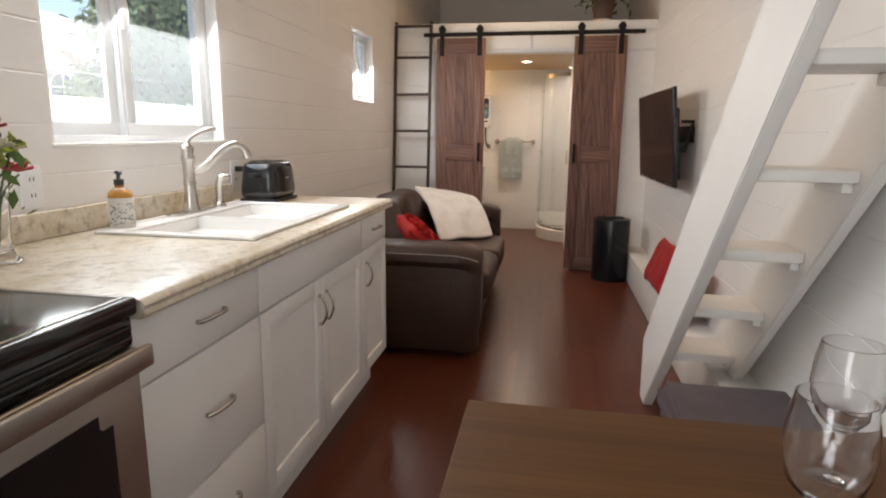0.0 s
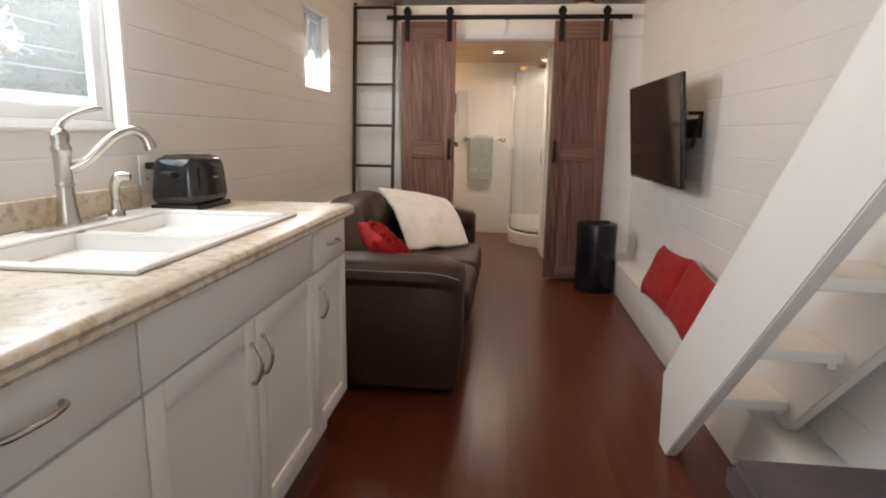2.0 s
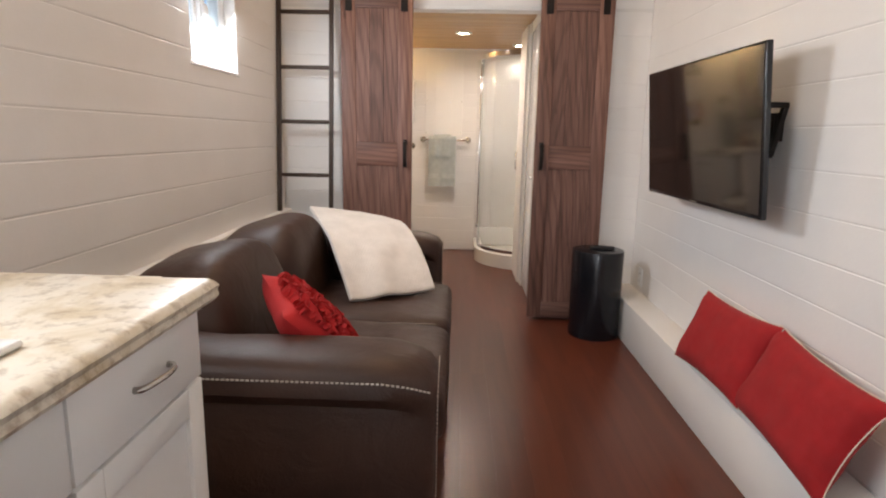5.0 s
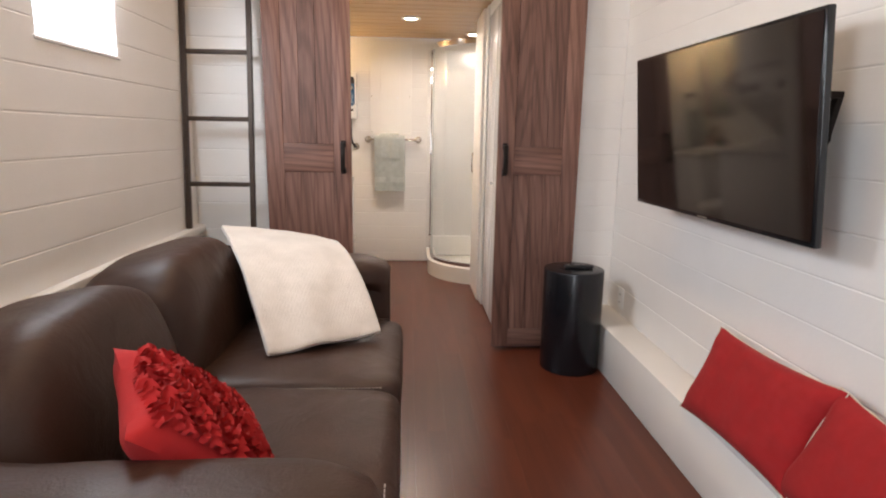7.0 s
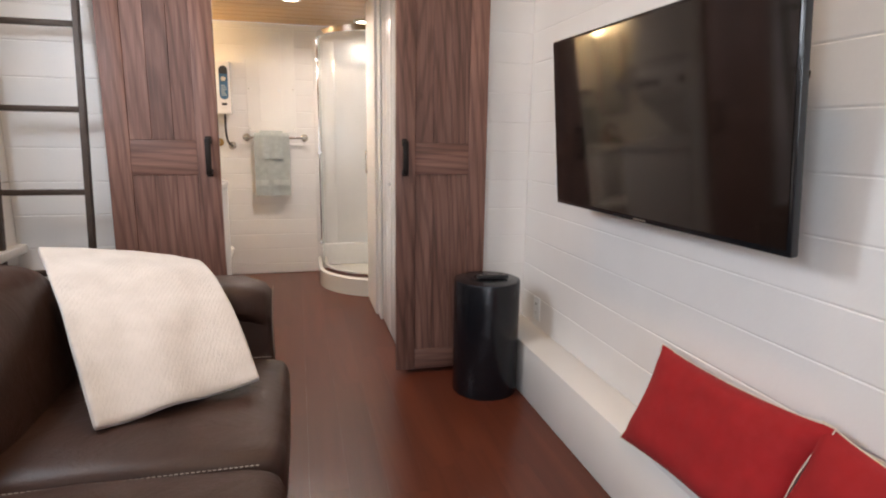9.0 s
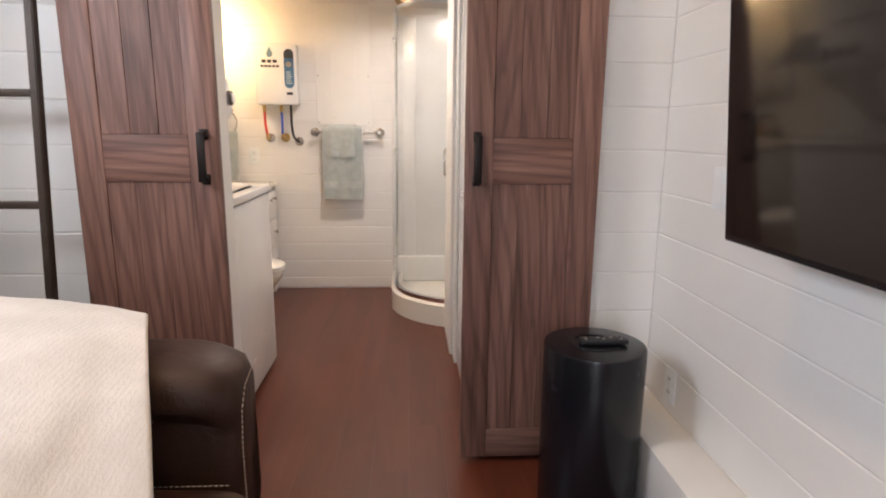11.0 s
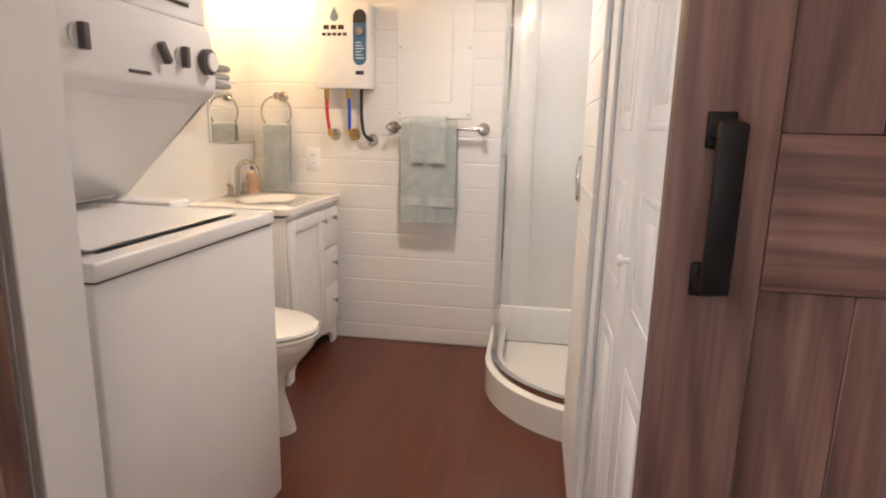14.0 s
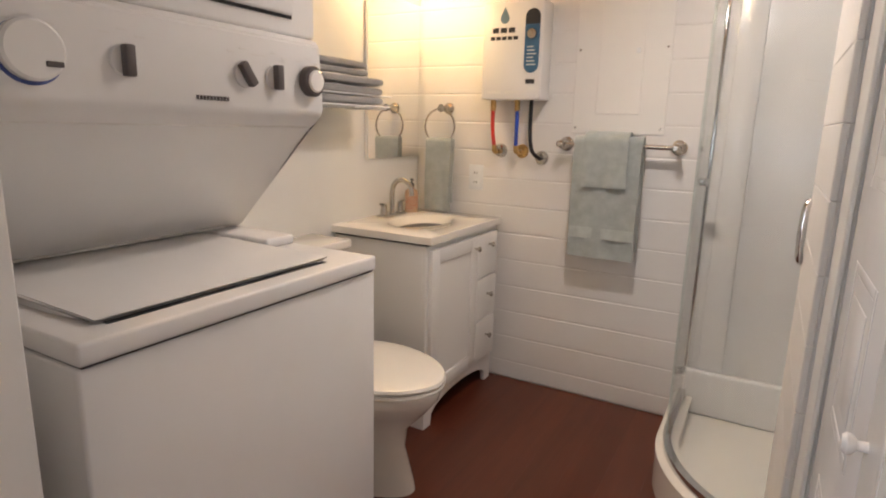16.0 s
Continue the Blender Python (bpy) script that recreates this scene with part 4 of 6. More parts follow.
def flowers():
    x, y, z = -1.03, 2.565, 0.9055
    v = thing("flower_vase", (x, y, z), "clear glass vase of artificial red and white flowers", "vase")
    part("vase", lathe([(0, 0.002), (0.046, 0.002), (0.05, 0.006), (0.036, 0.018), (0.03, 0.05), (0.042, 0.19), (0.040, 0.19), (0.027, 0.05), (0.028, 0.03), (0, 0.028)], (x, y, z), 32), CLEAR, v)
    green = surface("flower_leaf", (0.07, 0.13, 0.025), 0.5, var=0.4, scale=20, bump=0.1)
    lime = surface("lime_leaf", (0.33, 0.38, 0.05), 0.5, var=0.4, scale=20, bump=0.1)
    white = surface("white_petal", (0.72, 0.70, 0.58), 0.6, var=0.1, bump=0.05)
    pink = surface("red_petal", (0.60, 0.07, 0.085), 0.6, var=0.3, scale=30, bump=0.05)
    rnd = random.Random(11)
    heads = [(0.02, 0.01, 0.300, pink), (0.05, 0.035, 0.205, pink), (0.04, 0.03, 0.252, white), (-0.03, 0.0, 0.29, white), (0.0, -0.05, 0.24, pink), (0.06, -0.02, 0.26, white), (-0.05, 0.03, 0.27, pink)]
    for dx, dy, dz, m in heads:
        part("stem", tube([(x + dx * 0.1, y + dy * 0.1, z + 0.035), (x + dx * 0.4, y + dy * 0.4, z + 0.15), (x + dx, y + dy, z + dz - 0.005)], 0.0025, 6), green, v)
        b = bmesh.new()
        c = Vector((x + dx, y + dy, z + dz))
        for ring, (n, r, tilt) in enumerate(((5, 0.018, 1.2), (7, 0.030, 0.75), (8, 0.040, 0.25))):
            for k in range(n):
                a = 6.283 * k / n + ring * 0.4
                d = Vector((math.cos(a) * math.cos(tilt), math.sin(a) * math.cos(tilt), math.sin(tilt)))
                sd = Vector((-math.sin(a), math.cos(a), 0))
                p = [c, c + d * r * 0.6 + sd * r * 0.42, c + d * r * 1.05 + Vector((0, 0, 0.003)), c + d * r * 0.6 - sd * r * 0.42]
                b.faces.new([b.verts.new(q) for q in p])
        part("blossom", b, m, v)
    for m, n in ((green, 70), (lime, 60)):
        b = bmesh.new()
        for _ in range(n):
            c = Vector((x + rnd.gauss(0.015, 0.035), y + max(-0.07, min(0.06, rnd.gauss(-0.005, 0.035))), z + rnd.uniform(0.10 if m is green else 0.21, 0.29)))
            u = Vector([rnd.gauss(0, 1) for _ in range(3)]).normalized()
            w = u.orthogonal().normalized()
            s = rnd.uniform(0.012, 0.026)
            b.faces.new([b.verts.new(q) for q in (c - u * s, c + w * s * 0.4, c + u * s, c - w * s * 0.4)])
        part("foliage", b, m, v)


flowers()


def outlet(name, place, normal, label, dark=True):
    """A white cover plate on a wall; normal is '+x', '-x' or '-y'."""
    x, y, z = place
    o = thing(name, place, label, "outlet")
    w, h, t = 0.036, 0.058, 0.006
    if normal == "+x":
        pl, soc = bx(x, x + t, y - w, y + w, z - h, z + h, 0.003), [bx(x + t, x + t + 0.0015, y - 0.017, y + 0.017, z + s - 0.014, z + s + 0.014, 0.001, 1) for s in (-0.022, 0.022)]
        pin = [bx(x + t + 0.001, x + t + 0.002, y + k - 0.0015, y + k + 0.0015, z + s - 0.005, z + s + 0.005) for s in (-0.022, 0.022) for k in (-0.006, 0.006)]
    elif normal == "-x":
        pl, soc = bx(x - t, x, y - w, y + w, z - h, z + h, 0.003), [bx(x - t - 0.0015, x - t, y - 0.017, y + 0.017, z + s - 0.014, z + s + 0.014, 0.001, 1) for s in (-0.022, 0.022)]
        pin = [bx(x - t - 0.002, x - t - 0.001, y + k - 0.0015, y + k + 0.0015, z + s - 0.005, z + s + 0.005) for s in (-0.022, 0.022) for k in (-0.006, 0.006)]
    else:
        pl, soc = bx(x - w, x + w, y - t, y, z - h, z + h, 0.003), [bx(x - 0.017, x + 0.017, y - t - 0.0015, y - t, z + s - 0.014, z + s + 0.014, 0.001, 1) for s in (-0.022, 0.022)]
        pin = [bx(x + k - 0.0015, x + k + 0.0015, y - t - 0.002, y - t - 0.001, z + s - 0.005, z + s + 0.005) for s in (-0.022, 0.022) for k in (-0.006, 0.006)]
    part("cover_plate", pl, VINYL, o)
    for b in soc:
        part("socket", b, VINYL, o)
    if dark:
        for b in pin:
            part("slot", b, BLACK_SATIN, o)


outlet("wall_outlet", (XL, 2.84, 1.05), "+x", "white double wall outlet above the worktop")
outlet("wall_outlet", (XL, 3.900, 1.020), "+x", "white wall outlet behind the toaster")
outlet("wall_outlet", (XR, 6.60, 0.335), "-x", "white wall outlet low on the shiplap wall")
outlet("wall_switch", (XR, 6.42, 0.99), "-x", "white blank switch plate on the shiplap wall", False)


def power_cord():
    c = thing("power_cord", (XL + 0.03, 3.90, 0.91), "black power cord plugged in behind the toaster", "power cord")
    part("plug", bx(XL + 0.009, XL + 0.042, 3.885, 3.915, 1.030, 1.054, 0.005, 3), BLACK_SATIN, c)
    part("cord", tube([(XL + 0.040, 3.90, 1.042), (XL + 0.062, 3.90, 1.030), (XL + 0.060, 3.89, 0.975), (XL + 0.055, 3.90, 0.930), (XL + 0.075, 3.93, 0.914), (-1.112, 3.94, 0.914)], 0.0035, 8), BLACK_SATIN, c)


power_cord()


# ---- dining corner ----
def table():
    t = thing("dining_table", (0.56, 2.19, 0), "small dark brown wooden table by the kitchen aisle", "table")
    part("tabletop", bx(0.070, 1.040, 1.97, 2.416, 0.722, 0.75, 0.004), TABLE_WOOD, t)
    for x, y in ((0.14, 2.03), (0.14, 2.35), (0.86, 2.03), (0.86, 2.35)):
        part("leg", bx(x - 0.025, x + 0.025, y - 0.025, y + 0.025, 0, 0.7215, 0.004), TABLE_WOOD, t)


table()


def wine_glass(x, y, label):
    g = thing("wine_glass", (x, y, 0.7505), label, "wine glass", group="wine glasses on the table")
    z = 0.7505
    outer = [(0, 0.001), (0.036, 0.001), (0.0365, 0.003), (0.02, 0.006), (0.006, 0.012), (0.0042, 0.025), (0.0040, 0.07), (0.006, 0.082), (0.02, 0.094), (0.036, 0.112), (0.0435, 0.138), (0.0445, 0.155), (0.042, 0.185), (0.037, 0.212)]
    inner = [(0.0360, 0.2125), (0.0408, 0.185), (0.0432, 0.155), (0.0422, 0.138), (0.0346, 0.1135), (0.019, 0.097), (0, 0.0915)]
    k = 0.95
    outer, inner = [(r * k, h * k) for r, h in outer], [(r * k, h * k) for r, h in inner]
    part("glass_body", lathe(outer + inner, (x, y, z), 40), CLEAR, g)


wine_glass(0.480, 2.075, "clear stemmed wine glass standing on the dark table")
wine_glass(0.575, 2.245, "clear stemmed wine glass near the table's far edge")


def stool():
    s = thing("upholstered_stool", (0.72, 3.06, 0), "low stool with a purple-grey cushioned seat by the stair", "stool")
    cloth = surface("purple_grey_upholstery", (0.085, 0.062, 0.072), 0.8, var=0.25, scale=9, bump=0.3, bscale=300, sheen=0.05)
    dark = surface("dark_stool_wood", (0.05, 0.03, 0.02), 0.4)
    b = bx(0.562, 0.948, 2.86, 3.29, 0.365, 0.452, 0.0)
    bmesh.ops.bevel(b, geom=b.edges[:], offset=0.022, segments=5, affect="EDGES")
    part("seat", b, cloth, s)
    part("seat_frame", bx(0.575, 0.935, 2.87, 3.275, 0.325, 0.3645, 0.004), dark, s)
    for x in (0.595, 0.855):
        for y in (2.89, 3.255):
            part("leg", bx(x - 0.018, x + 0.018, y - 0.018, y + 0.018, 0, 0.3245, 0.003), dark, s)


stool()


# ---- living area ----
def soft(b, r, seg=4):
    bmesh.ops.bevel(b, geom=b.edges[:], offset=r, segments=seg, profile=0.5, affect="EDGES")
    return b


def crumple(b, amp, freq, seed):
    """Uneven upholstery."""
    b.normal_update()
    for v in b.verts:
        v.co += v.normal * amp * noise.noise(v.co * freq + Vector((seed, seed * 2, 0)))
    return b


def sofa_arm(y0, y1, top, xf):
    """A slab arm with a padded roll on top that dips to the front."""
    b = bmesh.new()
    n = 26
    xs = [-1.12 + (xf + 1.12) * k / n for k in range(n + 1)]
    ym, w = (y0 + y1) / 2, (y1 - y0) / 2
    rings = []
    for k, x in enumerate(xs):
        u = k / n
        h = top - 0.030 * max(0, (u - 0.86) / 0.14) ** 2
        front = max(0, (u - 0.80) / 0.20)
        inset = 0.22 * w * front ** 3
        ring = []
        side = w - 0.022 - inset * 0.6
        pts = [(-side + 0.01, 0.045), (-side, 0.08), (-side - 0.004, 0.30), (-side, h - 0.135), (-side + 0.004, h - 0.118)]
        for q in range(11):
            a = math.pi * q / 10
            pts.append((-(w - inset) * math.copysign(abs(math.cos(a)) ** 0.6, math.cos(a)), h - 0.085 + 0.085 * math.sin(a) ** 0.7))
        pts += [(side - 0.004, h - 0.118), (side, h - 0.135), (side + 0.004, 0.30), (side, 0.08), (side - 0.01, 0.045)]
        for dy, z in pts:
            xx = x - (0.02 * front ** 2 if z < 0.3 else 0)
            ring.append(b.verts.new((xx, ym + dy, z)))
        rings.append(ring)
    m = len(rings[0])
    for p, q in zip(rings, rings[1:]):
        for k in range(m):
            b.faces.new((p[k], p[(k + 1) % m], q[(k + 1) % m], q[k]))
    b.faces.new(rings[0])
    cap = [b.verts.new((v.co.x + 0.022, ym + (v.co.y - ym) * 0.7, 0.06 + (v.co.z - 0.06) * 0.95)) for v in rings[-1]]
    for k in range(m):
        b.faces.new((rings[-1][k], rings[-1][(k + 1) % m], cap[(k + 1) % m], cap[k]))
    b.faces.new(cap)
    return crumple(b, 0.006, 7, y0)


def stitches(points, parent, size=0.0016):
    b = bmesh.new()
    pts = [Vector(p) for p in points]
    for p, q in zip(pts, pts[1:]):
        n = max(1, int((q - p).length / 0.011))
        for k in range(n):
            a, c = p.lerp(q, k / n), p.lerp(q, (k + 0.62) / n)
            tube([a, c], size, 5, b, 1)
    part("stitching", b, THREAD, parent, "pale contrast stitching")


def sofa():
    s = thing("sofa", (-0.64, 5.33, 0), "dark brown leather two-seat sofa against the wall", "sofa")
    Y0_, Y1_ = 4.385, 6.255
    part("base", soft(bx(-1.10, -0.185, 4.60, 6.04, 0.045, 0.27), 0.02), LEATHER, s)
    ends = []
    for a, b, top, xf in ((Y0_, 4.655, 0.630, -0.150), (5.985, Y1_, 0.662, -0.185)):
        arm = part("arm", sofa_arm(a, b, top, xf), LEATHER, s)
        ends.append(arm)
        pts = []
        for k in range(15):
            x = -0.98 + (xf + 0.99) * k / 14
            u = (x + 1.12) / (xf + 1.12)
            h = top - 0.030 * max(0, (u - 0.86) / 0.14) ** 2
            pts.append((x, a + 0.002 + 0.5 * (b - a) / 2 * 0.44 * max(0, (u - 0.80) / 0.20) ** 3, h - 0.046))
        if a == Y0_:
            stitches(pts, arm, 0.0026)
        fr = [(xf + 0.024, a + (b - a) * v, top - d) for v, d in ((0.80, 0.055), (0.62, 0.062), (0.42, 0.078), (0.31, 0.12), (0.27, 0.20), (0.28, 0.30), (0.30, 0.42))]
        stitches(fr, arm)
    for k, (a, b) in enumerate(((4.665, 5.318), (5.322, 5.975))):
        c = puff(-0.51, (a + b) / 2, 0.345, 0.405, (b - a) / 2, 0.098, 0.32, 0.16, 64, 22, 0.01, k * 5.0)
        for v in c.verts:
            v.co.z += 0.006 * noise.noise(v.co * 8) + (0.010 * max(0, 1 - abs(v.co.x + 0.5) / 0.35) if v.co.z > 0.36 else 0)
        cu = part("seat_cushion", c, LEATHER, s)
        stitches([(-0.80, b - 0.012, 0.43), (-0.16, b - 0.012, 0.43)], cu, 0.0012)
    for k, (a, b) in enumerate(((4.640, 5.330), (5.340, 6.03))):
        c = puff(0, 0, 0, 0.180, (b - a) / 2, 0.215, 0.55, 0.42, 56, 26, 0.02, 20 + k * 3.0)
        bmesh.ops.rotate(c, verts=c.verts, cent=(0, 0, 0), matrix=Matrix.Rotation(radians(-13), 3, "Y"))
        for v in c.verts:
            e = 1 - (v.co.y / ((b - a) / 2)) ** 2
            v.co.z += 0.035 * e * (v.co.z > 0)
            v.co += Vector((-0.900, (a + b) / 2, 0.535))
        part("back_cushion", crumple(c, 0.012, 6, k + 2), LEATHER, s)
    part("back_frame", soft(bx(-1.145, -0.93, 4.52, 6.14, 0.05, 0.685), 0.05, 5), LEATHER, s)
    for x in (-1.08, -0.24):
        for y in (4.50, 6.14):
            part("foot", lathe([(0, 0), (0.022, 0), (0.03, 0.05), (0, 0.05)], (x, y, 0), 16), BLACK_SATIN, s)


sofa()


def throw():
    wool = bpy.data.materials.new("cream_knit_throw")
    wool.use_nodes = True
    nt = wool.node_tree
    bs = nt.nodes["Principled BSDF"]
    v = coords(nt, (1, 1, 1), False)
    tcu = nt.nodes.new("ShaderNodeTexCoord")
    mp = nt.nodes.new("ShaderNodeMapping")
    nt.links.new(tcu.outputs["UV"], mp.inputs["Vector"])
    wv = nt.nodes.new("ShaderNodeTexWave")
    wv.wave_type, wv.bands_direction = "BANDS", "DIAGONAL"
    wv.inputs["Scale"].default_value, wv.inputs["Distortion"].default_value = 19, 6.0
    wv.inputs["Detail"].default_value, wv.inputs["Detail Scale"].default_value = 2.0, 2.5
    nt.links.new(mp.outputs[0], wv.inputs["Vector"])
    nt.links.new(ramp(nt, noise_tex(nt, v, 12, 4), [(0.3, (0.54, 0.485, 0.43)), (0.7, (0.65, 0.59, 0.53))]), bs.inputs["Base Color"])
    bs.inputs["Roughness"].default_value, bs.inputs["Sheen Weight"].default_value = 0.95, 0.5
    add = nt.nodes.new("ShaderNodeMath")
    add.operation, add.inputs[1].default_value = "MULTIPLY_ADD", 0.6
    nt.links.new(noise_tex(nt, v, 260, 3), add.inputs[0])
    nt.links.new(wv.outputs["Fac"], add.inputs[2])
    bump_to(nt, bs, add.outputs[0], 0.17, 0.008)
    b = bmesh.new()
    uv = b.loops.layers.uv.new("UVMap")
    n, m = 44, 44
    # four corners of the throw, with the bend where the back cushion meets the seat
    def place(u, w):
        # u across (0 at the near edge, 1 at the arm), w down (0 top, 1 hem)
        top = Vector((-0.895, 6.19, 0.765)).lerp(Vector((-0.425, 6.25, 0.690)), u)
        mid = Vector((-0.700, 5.78, 0.670)).lerp(Vector((-0.310, 5.98, 0.662)), u)
        low = Vector((-0.545, 5.49, 0.455)).lerp(Vector((-0.190, 5.68, 0.465)), u)
        p = (1 - w) ** 2 * top + 2 * w * (1 - w) * (mid * 1.5 - (top + low) * 0.25) + w * w * low
        p.z += 0.010 * math.sin(math.pi * u) * (1 - w) + 0.012 * math.sin(math.pi * w)
        p.x += 0.06 * math.sin(math.pi * u) * (1 - w) * 0.4
        f = 0.006 * math.sin(u * 11 + 2.2 * w + 0.6) * (0.25 + w) + 0.010 * noise.noise(Vector((u * 4, w * 5, 1)))
        return p + Vector((0.5, -0.5, 0.7)).normalized() * (f + 0.012)
    g = [[b.verts.new(place(i / n, j / m)) for i in range(n + 1)] for j in range(m + 1)]
    for j in range(m):
        for i in range(n):
            fc = b.faces.new((g[j][i], g[j][i + 1], g[j + 1][i + 1], g[j + 1][i]))
            for lp, (a, c) in zip(fc.loops, ((i, j), (i + 1, j), (i + 1, j + 1), (i, j + 1))):
                lp[uv].uv = (a / n, c / m)
    ob = solid("throw_blanket", b, wool, "cream knitted throw draped over the sofa's back and seat", "blanket")
    md = ob.modifiers.new("thickness", "SOLIDIFY")
    md.thickness, md.offset = 0.026, -0.3
    sb = ob.modifiers.new("smooth", "SUBSURF")
    sb.levels = sb.render_levels = 1


throw()


def pillow_shape(w, h, t, n=26):
    """A square pillow standing in its own x-z plane, pinched at the corners."""
    b = bmesh.new()
    top, bot = [], []
    for j in range(n + 1):
        r1, r2 = [], []
        for i in range(n + 1):
            u, v = 2 * i / n - 1, 2 * j / n - 1
            pin = 1 - 0.10 * (1 - u * u) * abs(v) ** 3
            pin2 = 1 - 0.10 * (1 - v * v) * abs(u) ** 3
            k = max(0, (1 - u ** 4)) ** 0.6 * max(0, (1 - v ** 4)) ** 0.6
            wr = 0.06 * noise.noise(Vector((u * 2.2, v * 2.2, 3.3)))
            p = Vector((u * w / 2 * pin2, t / 2 * k * (1 + wr * 3), v * h / 2 * pin))
            r1.append(b.verts.new(p))
            r2.append(b.verts.new(Vector((p.x, -p.y, p.z))))
        top.append(r1), bot.append(r2)
    for g, flip in ((top, False), (bot, True)):
        for j in range(n):
            for i in range(n):
                q = (g[j][i], g[j][i + 1], g[j + 1][i + 1], g[j + 1][i])
                b.faces.new(q[::-1] if flip else q)
    bmesh.ops.remove_doubles(b, verts=b.verts, dist=0.0005)
    return b


def bench_pillow(loc, turn, label, w, h, sag):
    p = thing("throw_pillow", (0, 0, 0), label, "pillow", group="red pillows on the ledge")
    body = pillow_shape(w, h, 0.105)
    for v in body.verts:
        v.co.x += sag * v.co.z
    part("cover", body, RED, p)
    pts = []
    for a, c, d, e in ((-1, -1, 1, -1), (1, -1, 1, 1), (1, 1, -1, 1), (-1, 1, -1, -1)):
        for k in range(8):
            u, v = a + (d - a) * k / 8, c + (e - c) * k / 8
            zz = v * h / 2 * (1 - 0.10 * (1 - u * u) * abs(v) ** 3)
            pts.append((u * w / 2 * (1 - 0.10 * (1 - v * v) * abs(u) ** 3) + sag * zz, 0, v * h / 2 * (1 - 0.10 * (1 - u * u) * abs(v) ** 3)))
    part("piping", tube(pts + [pts[0]], 0.0019, 6, steps=2), CREAM_PIPING, p, "thin cream piped edge")
    p.matrix_basis = Matrix.Translation(loc) @ turn
    return p


def leaning(yaw, lean, roll):
    return Matrix.Rotation(radians(yaw), 4, "Z") @ Matrix.Rotation(radians(lean), 4, "X") @ Matrix.Rotation(radians(roll), 4, "Y")


bench_pillow((0.940, 5.250, 0.404), leaning(-91, -20, -3), "plain red cotton pillow leaning on the wall by its mate", 0.585, 0.32, 0.10)
bench_pillow((0.930, 4.722, 0.408), leaning(-94, -20, 1), "plain red cotton pillow with cream piping leaning on the wall", 0.59, 0.325, 0.12)


def ruffle_pillow():
    p = thing("ruffle_pillow", (0, 0, 0), "red pillow with rows of gathered ruffles on the sofa", "pillow")
    w, h = 0.345, 0.345
    part("cover", pillow_shape(w, h, 0.13), RUFFLE_RED, p)
    for row in range(22):
        b = bmesh.new()
        v0 = -0.84 + row * 0.080
        n = 110
        us = -0.96 + 0.16 * abs(v0) ** 2
        lines = []
        for k in range(n + 1):
            u = us + (0.94 - us) * k / n
            th = 0.065 * max(0, 1 - u ** 4) ** 0.6 * max(0, 1 - v0 ** 4) ** 0.6
            jit = noise.noise(Vector((k * 0.23, row * 3.1, 5)))
            ph = k * 0.8 + row * 1.7 + 3.0 * noise.noise(Vector((k * 0.09, row * 1.3, 0)))
            base = Vector((u * w / 2 * 0.97, -th, v0 * h / 2 + 0.010 * noise.noise(Vector((k * 0.12, row * 2.0, 9)))))
            side = 0.011 * math.sin(ph)
            reach = 0.020 + 0.008 * jit
            mid = base + Vector((0.004 * math.cos(ph * 0.6), -reach * 0.6, side * 0.5 + 0.004 * jit))
            tip = base + Vector((0.007 * math.cos(ph * 0.7), -reach, side + 0.007 * jit - 0.003))
            lines.append([b.verts.new(q) for q in (base, mid, tip)])
        for q, r in zip(lines, lines[1:]):
            b.faces.new((q[0], q[1], r[1], r[0]))
            b.faces.new((q[1], q[2], r[2], r[1]))
        part("ruffle", b, RUFFLE_RED, p, "gathered red ruffle")
    p.matrix_basis = Matrix.Translation((-0.528, 4.800, 0.578)) @ Matrix.Rotation(radians(111), 4, "Z") @ Matrix.Rotation(radians(-44), 4, "X") @ Matrix.Rotation(radians(80), 4, "Y")


ruffle_pillow()


